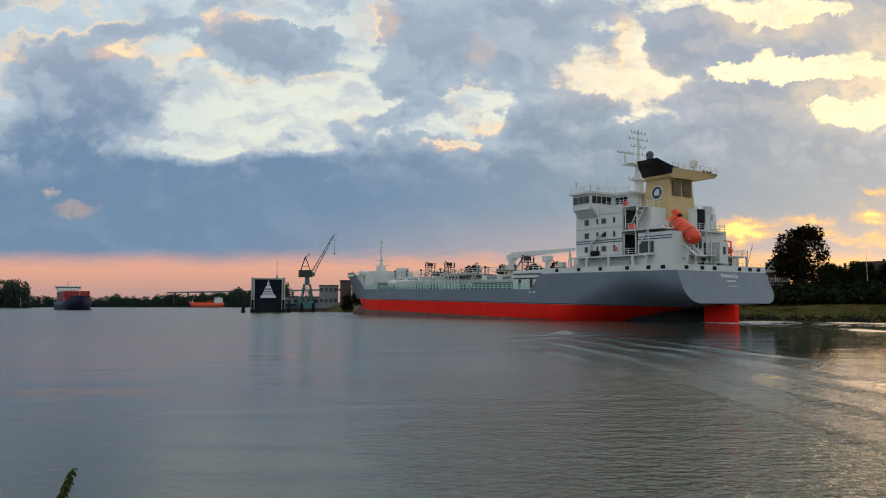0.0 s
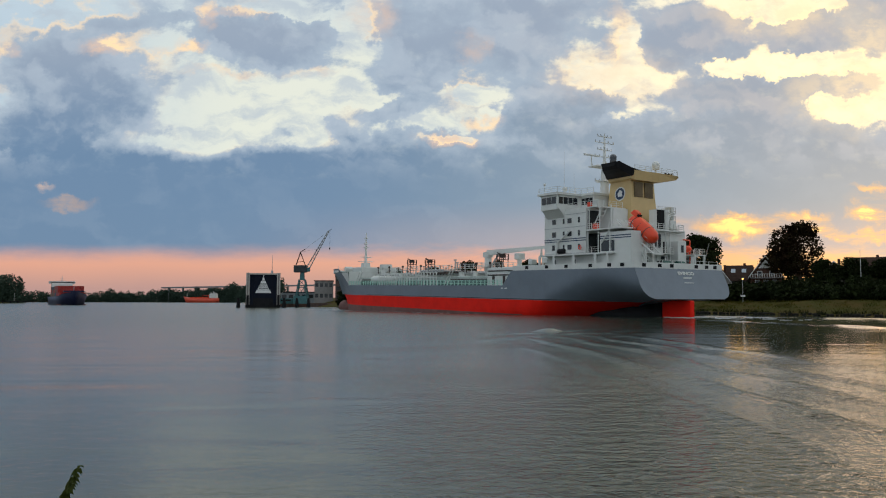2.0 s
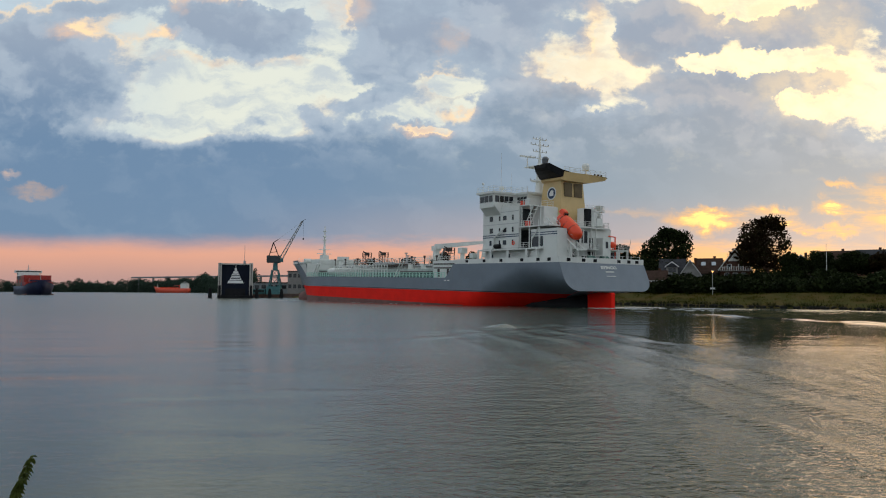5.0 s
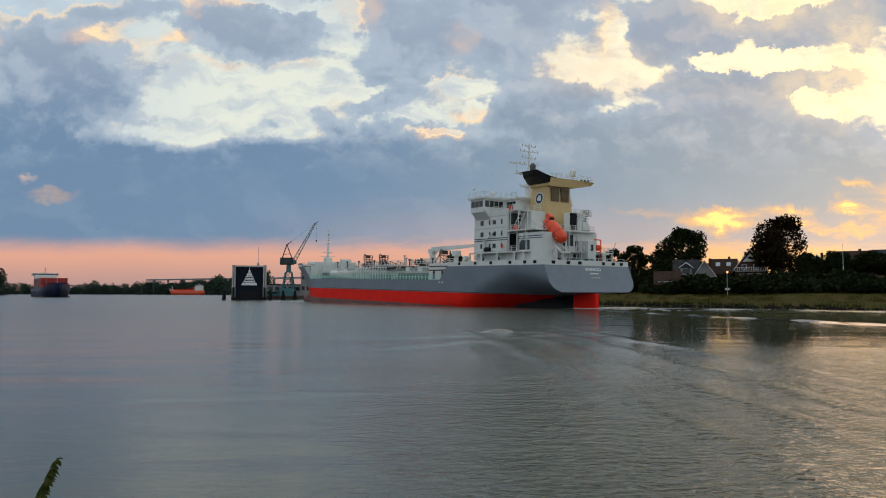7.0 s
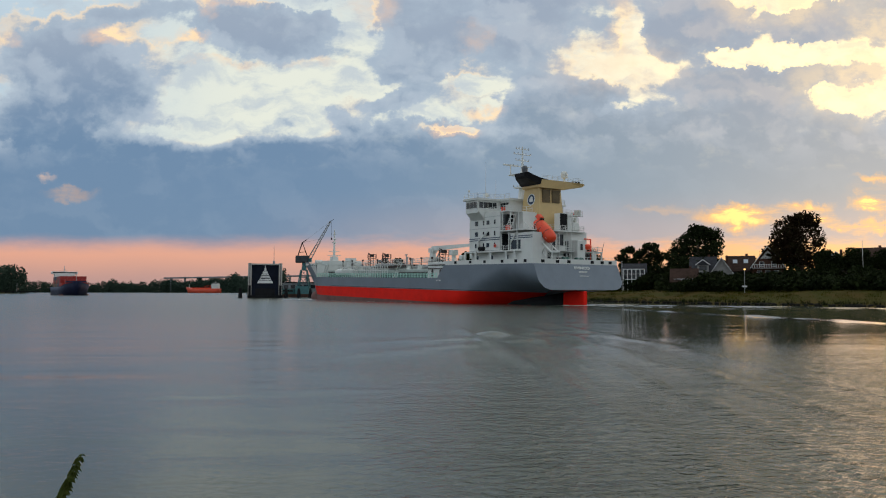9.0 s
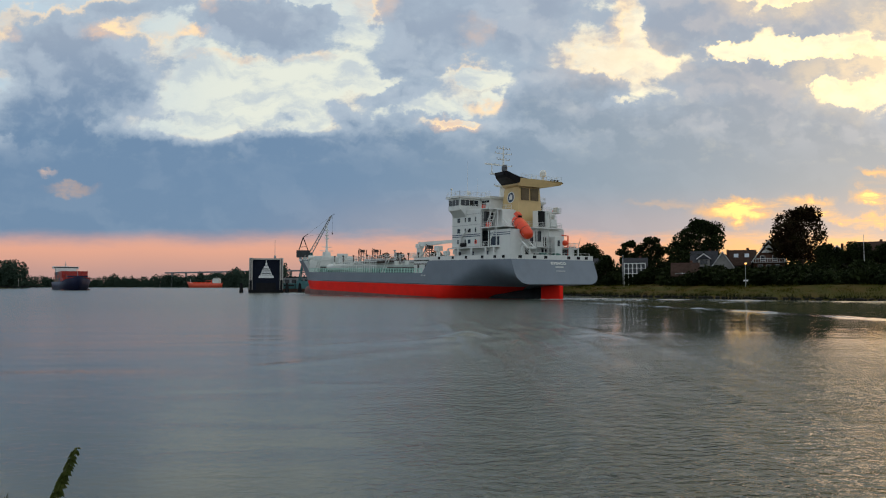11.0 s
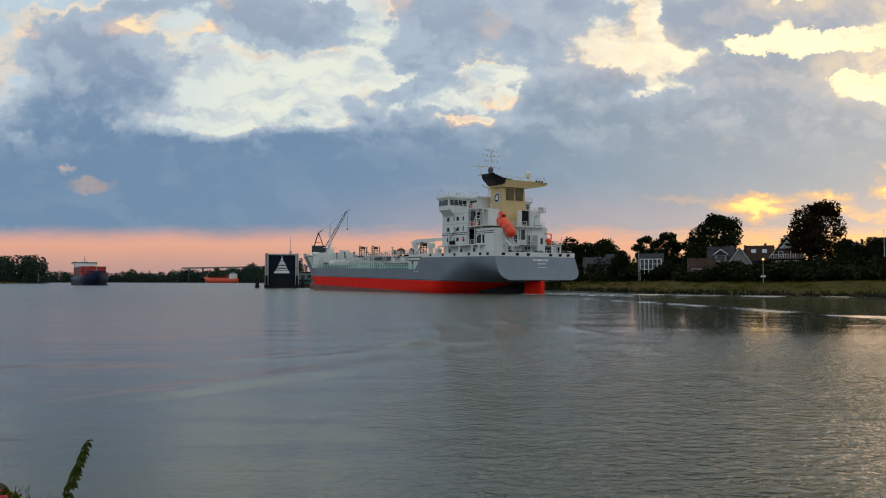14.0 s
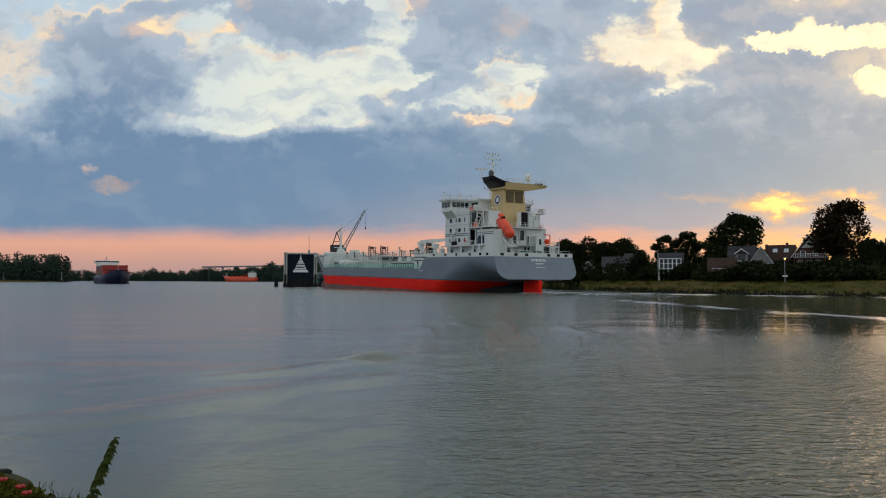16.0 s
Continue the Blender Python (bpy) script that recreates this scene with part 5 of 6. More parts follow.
def house(label, x, y, z, turn, w, d, eave, ridge, wall, roof, gable_front=True, balcony=False, dormer=False, sunroom=False, skylights=0):
    """A gabled house; its front (-y side) looks over the canal."""
    h = thing("house", label, "house", pose(x, y, z, 0, 0, turn), "houses on the slope")
    if gable_front:
        part("wall", Shape().prism([(-w / 2, -1), (w / 2, -1), (w / 2, eave), (0, ridge - 0.15), (-w / 2, eave)], -d / 2, d / 2, "y"), wall, h)
        for s in (1, -1):
            slab = [(0, ridge), (s * (w / 2 + 0.6), eave - 0.6 * (ridge - eave) / (w / 2)), (s * (w / 2 + 0.6), eave - 0.6 * (ridge - eave) / (w / 2) + 0.25), (0, ridge + 0.28)]
            part("roof", Shape().prism(slab, -d / 2 - 0.6, d / 2 + 0.6, "y"), roof, h)
            part("barge_board", Shape().prism([(0, ridge - 0.02), (s * (w / 2 + 0.6), eave - 0.62 * (ridge - eave) / (w / 2)), (s * (w / 2 + 0.6), eave - 0.62 * (ridge - eave) / (w / 2) + 0.22), (0, ridge + 0.24)], -d / 2 - 0.66, -d / 2 - 0.6, "y"), TRIM_WHITE, h)
    else:
        part("wall", Shape().prism([(-d / 2, -1), (d / 2, -1), (d / 2, eave), (0, ridge - 0.15), (-d / 2, eave)], -w / 2, w / 2, "x"), wall, h)
        for s in (1, -1):
            slab = [(0, ridge), (s * (d / 2 + 0.6), eave - 0.6 * (ridge - eave) / (d / 2)), (s * (d / 2 + 0.6), eave - 0.6 * (ridge - eave) / (d / 2) + 0.25), (0, ridge + 0.28)]
            part("roof", Shape().prism(slab, -w / 2 - 0.4, w / 2 + 0.4, "x"), roof, h)
        for i in range(skylights):
            u = (-0.25 + 0.5 * i) * w * 0.8
            t = 0.45
            yy, zz = -d / 2 * t, eave + (ridge - eave) * (1 - t) + 0.34
            pane = part("skylight", Shape().box(-0.6, 0.6, -0.7, 0.7, -0.05, 0.05), SKYLIGHT, h, "pale skylight, the sky's reflection put into its colour")
            pane.matrix_local = pose(u, yy, zz, math.degrees(math.atan2(ridge - eave, d / 2)), 0, 0)
    for row, n in ((1.4, 3), (eave - 0.2 if eave > 4 else 1.4, 2)):
        for i in range(n):
            u = (i - (n - 1) / 2) * w / (n + 0.6)
            win = part("window", Shape().box(u - 0.62, u + 0.62, -d / 2 - 0.06, -d / 2 + 0.02, row - 0.1, row + 1.3), TRIM_WHITE, h)
            part("pane", Shape().box(u - 0.5, u + 0.5, -d / 2 - 0.08, -d / 2 + 0.01, row, row + 1.2), DARK_GLASS, win)
    part("chimney", Shape().box(w * 0.18, w * 0.18 + 0.7, 0.3, 1.0, ridge - 1.2, ridge + 0.9).bevel(0.04), BRICK, h)
    if balcony:
        bal = part("balcony", Shape().box(-w / 2, w / 2, -d / 2 - 1.6, -d / 2, eave - 0.9, eave - 0.7), PLASTER, h)
        part("balcony_rail", Shape().box(-w / 2, w / 2, -d / 2 - 1.6, -d / 2 - 1.5, eave + 0.2, eave + 0.3), TRIM_WHITE, bal)
        for i in range(14):
            u = -w / 2 + w * i / 13
            part("baluster", Shape().box(u - 0.06, u + 0.06, -d / 2 - 1.58, -d / 2 - 1.52, eave - 0.7, eave + 0.2), TRIM_WHITE, bal)
        part("gable_cladding", Shape().prism([(-w * 0.24, eave + 1.9), (w * 0.24, eave + 1.9), (0, ridge - 0.9)], -d / 2 - 0.08, -d / 2, "y"), TRIM_WHITE, h)
    if dormer:
        dm = part("dormer", Shape().box(-1.6, 1.6, -d / 2 - 0.2, 0, eave, eave + 2.2), PLASTER, h)
        part("dormer_roof", Shape().prism([(-2.0, eave + 2.1), (0, eave + 3.6), (2.0, eave + 2.1)], -d / 2 - 0.5, 0.5, "y"), roof, dm)
        part("dormer_window", Shape().box(-1.0, 1.0, -d / 2 - 0.26, -d / 2 - 0.1, eave + 0.6, eave + 1.8), DARK_GLASS, dm)
        for s in (1, -1):
            part("dormer_trim", Shape().prism([(0, eave + 3.55), (s * 2.05, eave + 2.0), (s * 2.05, eave + 2.25), (0, eave + 3.8)], -d / 2 - 0.56, -d / 2 - 0.5, "y"), TRIM_WHITE, dm)
    if sunroom:
        sr = part("sunroom", Shape().box(-w * 0.45, w * 0.45, -d / 2 - 3, -d / 2, 2.6, 2.8).box(-w * 0.45, w * 0.45, -d / 2 - 3, -d / 2, 5.6, 5.8).box(-w * 0.45, w * 0.45, -d / 2 - 3, -d / 2 - 2.9, 4.2, 4.3), TRIM_WHITE, h, "white glazed sunroom on posts")
        part("sunroom_glass", Shape().box(-w * 0.44, w * 0.44, -d / 2 - 2.9, -d / 2 - 0.1, 2.8, 5.6), DARK_GLASS, sr)
        for i in range(6):
            u = -w * 0.44 + w * 0.88 * i / 5
            part("sunroom_post", Shape().box(u - 0.1, u + 0.1, -d / 2 - 3.02, -d / 2 - 2.86, -1, 5.7), TRIM_WHITE, sr)
    return h


# the pale blue base colour stands for sky mirrored in the panes
SKYLIGHT = surface("sky_toned_glass", (0.5, 0.55, 0.6), 0.12, spread=0.02, bump=0.0, ior=1.6)
for k_, d, turn, w, dep, eave, ridge, wall, roof, gf, opts, lab in (
        (0.463, 198, -24, 9.0, 10, 4.4, 10.0, BRICK, TILE_GREY, True, dict(balcony=True), "steep-roofed house with a white balcony and gable"),
        (0.425, 208, -24, 8.4, 8, 3.4, 7.6, BRICK, TILE_BROWN, False, dict(skylights=2), "brown-tiled house with pale skylights"),
        (0.398, 202, -22, 7.0, 9, 3.0, 7.8, PLASTER, TILE_GREY, True, dict(), "grey-tiled house with white barge boards"),
        (0.372, 208, -22, 8.0, 9, 3.6, 8.4, PLASTER, TILE_GREY, False, dict(dormer=True), "grey-tiled house with a gabled dormer"),
        (0.345, 198, -20, 8.0, 7, 2.4, 5.8, PLASTER, TILE_BROWN, False, dict(), "low brown-roofed cottage with a pale wall"),
        (0.274, 218, -16, 8.0, 9, 3.6, 8.0, BRICK, TILE_GREY, False, dict(sunroom=True), "house with a white glazed sunroom in front"),
        (0.196, 254, -12, 9.0, 9, 3.6, 7.2, PLASTER, TILE_GREY, False, dict(), "pale plastered house with a grey roof"),
        (0.224, 258, -12, 7.0, 9, 4.2, 7.6, PLASTER, TILE_GREY, False, dict(), "pale plastered house with a grey roof"),
        (0.160, 262, -10, 7.0, 8, 2.8, 6.0, PLASTER, TILE_GREY, True, dict(), "pale grey house half hidden by trees"),
        (0.560, 205, -28, 7.0, 8, 4.0, 7.4, PLASTER, TILE_GREY, True, dict(), "pale house behind dark garden trees"),
        (0.612, 210, -28, 11.0, 9, 4.0, 8.2, BRICK, TILE_BROWN, False, dict(), "brown-roofed house on the slope"),
        (0.668, 204, -30, 10.0, 9, 4.0, 8.2, BRICK, TILE_GREY, False, dict(), "grey-roofed house on the slope")):
    x, y = by_bearing(k_, d)
    house(lab, x, y, on_slope(x, y, 0.0), turn, w * 0.86, dep * 0.86, eave * 0.92, ridge * 0.92, wall, roof, gf, **opts)

# ---- street lamp, poles, garden fence ----
LAMP_ON = glowing("sodium_lamp_light", (1.0, 0.45, 0.10), 4.0)


def street_lamp(x, y):
    z = on_slope(x, y)
    s = thing("street_lamp", "slender grey street lamp, lit orange, on the bank path", "street lamp", pose(x, y, z))
    part("post", Shape().rod((0, 0, 0), (0, 0, 5.4), 0.09, 0.06, 8), STEEL, s)
    part("base_box", Shape().box(-0.55, 0.55, -0.05, 0.05, 1.3, 1.7), TRIM_WHITE, s, "small white sign plate")
    part("lantern", Shape().box(-0.25, 0.25, -0.6, 0.1, 5.6, 5.75).bevel(0.04), STEEL, s)
    part("bulb", Shape().ball((0, -0.2, 5.48), 0.2), LAMP_ON, s, "glowing orange lamp")


street_lamp(*by_bearing(0.430, 166))
for k_, d, h in ((0.257, 210, 9.0), (0.5985, 170, 9.5)):
    x, y = by_bearing(k_, d)
    lone("flagpole", Shape().rod((0, 0, 0), (0, 0, h), 0.07, 0.04, 8).ball((0, 0, h), 0.1), TRIM_WHITE, "slim pale pole standing among the shrubs", "pole", pose(x, y, on_slope(x, y)))
fence = thing("garden_fence", "white picket fence before a pale house", "fence", pose(*by_bearing(0.146, 246), on_slope(*by_bearing(0.146, 246), 0.0), 0, 0, 150))
part("fence_rail", Shape().box(0, 7, -0.03, 0.03, 1.0, 1.1).box(0, 7, -0.03, 0.03, 2.2, 2.3), TRIM_WHITE, fence)
PICKET = Shape().box(-0.12, 0.12, -0.05, 0.05, 0, 2.7).mesh("picket", TRIM_WHITE)
for i in range(16):
    p = new("picket", PICKET)
    p.parent, p.location = fence, (i * 0.46, 0, 0)

# ---- dock and yard across the water ----
DOCK_GREY = surface("grey_dock_plate", (0.46, 0.44, 0.40), 0.6, spread=0.15, scale=0.5, streaks=0.35)
DOCK_NAVY = surface("navy_dock_door", (0.010, 0.014, 0.026), 0.6, spread=0.2, scale=0.5, streaks=0.1, ior=1.18)
TEAL = surface("teal_yard_paint", (0.03, 0.14, 0.15), 0.55, spread=0.2, scale=1)
dock = thing("floating_dock", "floating dock with navy end wall and grey towers", "dock", pose(-76.3, 310, 0, 0, 0, 13))
part("pontoon", Shape().box(-7.4, 7.4, 0, 46, -1, 1.2).bevel(0.1), BLACK, dock)
for s in (1, -1):
    part("side_tower", Shape().box(s * 6.5 - 0.75, s * 6.5 + 0.75, 0, 46, 1.2, 15.2).bevel(0.1), DOCK_GREY, dock, "weathered grey dock tower")
    part("fender", Shape().box(s * 6.5 - 0.5, s * 6.5 + 0.5, -0.4, 0, -0.5, 5.5), BLACK, dock)
    part("tower_ladder", Shape().box(s * 6.5 - 0.12, s * 6.5 + 0.12, -0.06, 0, 5.6, 15.0), PIPE_DARK, dock)
part("end_wall", Shape().box(-5.75, 5.75, 1.0, 45, 1.2, 14.8), DOCK_NAVY, dock, "navy corrugated end wall")
for i in range(13):
    part("wall_rib", Shape().box(-5.6 + i * 0.92, -5.5 + i * 0.92, 0.9, 1.0, 3.6, 14.8), DOCK_NAVY, dock)
part("top_beam", Shape().box(-6.9, 6.9, 0.3, 1.2, 14.4, 15.0), DOCK_GREY, dock)
part("roof_mast", Shape().rod((3.6, 10, 14.8), (3.6, 10, 23.6), 0.14, 0.07), STEEL, dock)
part("mast_box", Shape().box(3.1, 4.1, 9.6, 10.4, 14.8, 16.6), STEEL, dock)
part("door_opening", Shape().box(-4.2, 4.2, 0.7, 1.0, 1.2, 4.2), BLACK, dock)
motif = part("ship_motif", Shape().prism([(-3.4, 6.4), (3.4, 6.4), (2.9, 7.6), (-2.9, 7.6)], 0.8, 0.99, "y"), TRIM_WHITE, dock, "white painted ship shape on the wall")
for w, z0, z1 in ((2.5, 7.8, 9.0), (1.9, 9.2, 10.4), (1.2, 10.6, 11.6), (0.5, 11.8, 13.0), (0.14, 13.0, 14.2)):
    part("motif_tier", Shape().prism([(-w, z0), (w, z0), (w * 0.8, z1), (-w * 0.8, z1)], 0.8, 0.99, "y"), TRIM_WHITE, motif)
for z in (8.3, 9.7):
    part("motif_line", Shape().box(-2.0, 2.0, 0.76, 0.8, z, z + 0.35), DOCK_NAVY, motif)
for x, y in ((-86, 306), (-66.5, 307), (-62, 312), (-58, 318)):
    lone("mooring_dolphin", Shape().rod((0, 0, -2), (0, 0, 4.2), 0.4, n=8).rod((0.9, 0.4, -2), (0.2, 0.1, 4.0), 0.3, n=8).rod((-0.9, 0.4, -2), (-0.2, 0.1, 4.0), 0.3, n=8), BLACK, "dark timber mooring piles in the water", "piles", pose(x, y, 0), "piles by the dock")

crane = thing("harbour_crane", "tall teal slewing harbour crane with raised lattice jib", "crane", pose(-76.6, 400, 2.0))
for u in (-3.6, 3.6):
    for v in (-3, 3):
        part("portal_leg", Shape().rod((u, v, 0), (u * 0.45, v * 0.45, 13), 0.45, 0.35, 6), TEAL, crane)
part("portal_brace", Shape().rod((-3.2, -2.6, 3), (2.2, -1.8, 9), 0.16).rod((3.2, -2.6, 3), (-2.2, -1.8, 9), 0.16).rod((-2.2, -1.9, 9), (1.7, -1.4, 13), 0.14).rod((2.2, -1.9, 9), (-1.7, -1.4, 13), 0.14).box(-3.4, 3.4, -2.8, 2.8, 2.6, 3.1).box(-2.6, 2.6, -2.2, 2.2, 8.4, 8.8), TEAL, crane)
part("slewing_column", Shape().rod((0, 0, 12.6), (0, 0, 17.5), 1.5, 1.2, 12), TEAL, crane)
part("machine_house", Shape().box(-4.6, 2.6, -1.9, 1.9, 17.0, 21.0).bevel(0.15), surface("dark_crane_house", (0.03, 0.04, 0.045), 0.6, spread=0.2), crane, "dark machinery house")
part("cab", Shape().box(2.6, 4.4, -1.6, 0, 17.4, 19.6).bevel(0.1), TEAL, crane)
part("gantry_frame", Shape().rod((-3.6, 0, 21), (-1.2, 0, 28.4), 0.3).rod((1.6, 0, 21), (-1.2, 0, 28.4), 0.24).rod((-3.0, 0, 22.8), (0.9, 0, 23.2), 0.14).rod((-1.2, 0, 28.4), (1.4, 0, 30.2), 0.2), BLACK, crane)


def lattice(a, b, w0, w1, bays, r):
    """Four chords with zigzag bracing."""
    a, b = Vector(a), Vector(b)
    along = (b - a).normalized()
    s1 = along.cross(Vector((0, 1, 0))).normalized()
    s2 = Vector((0, 1, 0))
    shape = Shape()
    corner = lambda f, i: a.lerp(b, f) + (s1 * (1 if i in (0, 1) else -1) + s2 * (1 if i in (0, 3) else -1)) * (w0 + (w1 - w0) * f)
    for i in range(4):
        shape.rod(corner(0, i), corner(1, i), r, n=4)
        for j in range(bays):
            shape.rod(corner(j / bays, i), corner((j + 1) / bays, (i + 1) % 4), r * 0.6, n=4)
    return shape


part("jib", lattice((2.6, 0, 18.6), (14.6, 0, 40.6), 0.9, 0.3, 12, 0.14), STEEL, crane, "grey lattice jib")
part("jib_stay", Shape().rod((1.4, 0, 30.2), (14.4, 0, 40.4), 0.05, n=4).rod((-1.2, 0, 28.4), (9, 0, 30.4), 0.05, n=4), STEEL, crane)
part("hoist_rope", Shape().rod((15.2, 0, 40.4), (15.2, 0, 31.0), 0.05, n=4).box(14.9, 15.5, -0.3, 0.3, 30.0, 31.0).rod((14.4, 0, 40.5), (16.4, 0, 41.6), 0.12), BLACK, crane)


def yard_block(x, y, z, w, d, h, material, label, turn=0, rows=2, cols=4):
    b = thing("yard_building", label, "building", pose(x, y, z, 0, 0, turn), "yard buildings")
    part("wall", Shape().box(-w / 2, w / 2, 0, d, -1, h), material, b)
    part("roof", Shape().box(-w / 2 - 0.3, w / 2 + 0.3, -0.3, d + 0.3, h, h + 0.4), BLACK, b)
    for r in range(rows):
        for c in range(cols):
            u = -w / 2 + w * (c + 0.5) / cols
            part("window", Shape().box(u - w / cols * 0.32, u + w / cols * 0.32, -0.06, 0.04, h * (r + 0.45) / rows, h * (r + 0.8) / rows), DARK_GLASS, b)
    return b


yard_block(-62, 385, 2.2, 10, 14, 11.5, PLASTER, "pale flat-roofed yard building with dark windows", 8, 2, 4)
yard_block(-52, 380, 2.2, 6, 18, 14, surface("dark_brick", (0.09, 0.06, 0.05), 0.85, spread=0.2), "tall dark brick yard block", 8, 3, 2)
yard_block(-43, 384, 2.2, 12, 16, 12.5, PLASTER, "pale flat-roofed yard building with dark windows", 8, 3, 5)
yard_block(-83, 430, 2.0, 24, 18, 6, surface("dull_shed_cladding", (0.20, 0.22, 0.23), 0.7, spread=0.2), "low grey quay shed", 4, 1, 6)
yard_block(-125, 640, 2.0, 40, 25, 9, PLASTER, "low pale quay warehouse far off", 10, 1, 8)
barge = thing("work_barge", "teal work barge moored by the quay", "barge", pose(-72, 345, 0, 0, 0, 4))
part("hull", Shape().hexa([(-8, -3, -0.5), (8, -3, -0.5), (8, 3, -0.5), (-8, 3, -0.5)], [(-9.5, -3.4, 1.6), (9.5, -3.4, 1.6), (9.5, 3.4, 1.6), (-9.5, 3.4, 1.6)]), surface("rusty_barge_plate", (0.10, 0.05, 0.035), 0.8, spread=0.3), barge)
part("deck_cabin", Shape().box(-4.5, 1.5, -2.2, 2.2, 1.6, 4.2).bevel(0.1), TEAL, barge)
part("cargo_tent", Shape().prism([(-2.8, 1.6), (2.8, 1.6), (1.6, 5.4), (-1.6, 5.4)], 2.0, 8.5, "x"), TEAL, barge)
part("cabin_window", Shape().box(-4.0, 1.0, -2.26, -2.2, 2.8, 3.6), DARK_GLASS, barge)
part("derrick", Shape().rod((-6.5, 0, 1.6), (-6.5, 0, 9.0), 0.12).rod((-6.5, 0, 3), (-2.5, 0, 8.4), 0.08), STEEL, barge)
lone("quay", Shape().box(-17, 30, 0, 22, -2, 1.9).bevel(0.05), surface("stained_quay_wall", (0.13, 0.085, 0.07), 0.9, spread=0.3, streaks=0.3), "stained quay wall at the yard", "quay", pose(-78, 352, 0, 0, 0, 6), kind="structure")

# the far reach, swung as one
SWING = pose(0, 0, 0, 0, 0, -1.15)

# ---- high bridge far off ----
CONCRETE = surface("bridge_concrete", (0.22, 0.23, 0.24), 0.8, spread=0.15, scale=0.2)
bridge = thing("high_bridge", "long high road bridge on slim concrete piers", "bridge", SWING)
ax, ay, az = -760, 1850, 40.0
bx, by, bz = 60, 1500, 44.0
rows = []
for f in (0, 0.25, 0.5, 0.75, 1):
    x, y, z = ax + (bx - ax) * f, ay + (by - ay) * f, az + (bz - az) * f
    rows.append([(x, y - 7, z), (x, y + 7, z), (x, y + 7, z - 3.6), (x, y - 7, z - 3.6)])
part("deck", Shape().loft(rows), CONCRETE, bridge)
for i in range(19):
    f = (i + 0.5) / 19
    x, y, z = ax + (bx - ax) * f, ay + (by - ay) * f, az + (bz - az) * f
    part("pier", Shape().box(x - 1.4, x + 1.4, y - 4, y + 4, -1, z - 3.5), CONCRETE, bridge)


# ---- far woods ----
def woods(name, line, count, height, depth, size, seed, label):
    """A belt of far tree crowns along a line; only clumps, nobody could count them."""
    rng = random.Random(seed)
    pts = [(SWING @ Vector((*p, 0))).xy for p in glide(line, 12)]
    clumps = []
    for i in range(count):
        f = rng.uniform(0, len(pts) - 1.001)
        p = pts[int(f)].lerp(pts[int(f) + 1], f % 1)
        back = rng.uniform(0, depth)
        d = p.normalized()
        h = height * rng.uniform(0.55, 1.0) * (0.8 + 0.35 * noise.noise(Vector((p.x * 0.012, p.y * 0.012, seed)))) * (0.75 + 0.25 * back / depth)
        r = rng.uniform(0.6, 1.2) * size * 4
        for z in np.arange(r * 0.4, max(h - r * 0.6, r * 0.5), r * 0.9):
            clumps.append((p.x + d.x * back, p.y + d.y * back, float(z) + 1, r))
        clumps.append((p.x + d.x * back, p.y + d.y * back, h - r * 0.5, r * 0.9))
    return tagged(new(name, leaf_mesh(name, clumps, len(clumps) * 26, size, LEAF_HAZED, seed)), label, "woods", kind="stuff")


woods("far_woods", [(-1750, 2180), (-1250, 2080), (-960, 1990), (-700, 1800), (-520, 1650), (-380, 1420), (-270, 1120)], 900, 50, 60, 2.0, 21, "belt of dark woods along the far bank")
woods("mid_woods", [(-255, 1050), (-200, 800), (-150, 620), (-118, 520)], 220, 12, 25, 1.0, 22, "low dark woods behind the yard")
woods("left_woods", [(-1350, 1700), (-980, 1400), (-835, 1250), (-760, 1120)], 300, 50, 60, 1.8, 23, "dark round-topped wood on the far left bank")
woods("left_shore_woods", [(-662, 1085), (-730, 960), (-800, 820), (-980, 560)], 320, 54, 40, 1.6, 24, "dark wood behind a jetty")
lone("far_quay_shed", Shape().box(-9, 9, 0, 12, 0, 5).prism([(0, 5), (12, 5), (6, 7)], -9, 9, "x"), PLASTER, "small pale shed on the far shore", "shed", SWING @ pose(-800, 1920, 0.4))
jetty = thing("jetty", "long dark timber jetty on piles", "jetty", SWING @ pose(-800, 895, 0, 0, 0, 42))
part("jetty_deck", Shape().box(0, 240, -1.5, 1.5, 2.4, 3.2), BLACK, jetty)
for i in range(25):
    part("pile", Shape().rod((4 + i * 9.6, 0, -2), (4 + i * 9.6, 0, 2.6), 0.8, n=6), BLACK, jetty)
for i in range(3):
    part("jetty_lamp", Shape().rod((60 + i * 75, 0, 3.2), (60 + i * 75, 0, 14), 0.3, 0.15, 6).ball((60 + i * 75, 0, 14), 0.5), STEEL, jetty)

# ---- other ships ----
NAVY_HULL = surface("navy_hull_paint", (0.016, 0.02, 0.05), 0.45, spread=0.15, scale=0.4, streaks=0.1, ior=1.18)
BOX_RED = surface("red_container", (0.42, 0.03, 0.02), 0.6, spread=0.15, per_object=0.4)
BOX_OTHER = surface("brown_container", (0.20, 0.10, 0.05), 0.6, spread=0.2, per_object=0.6)
BOX_BLUE = surface("blue_container", (0.03, 0.07, 0.16), 0.6, spread=0.2, per_object=0.5)


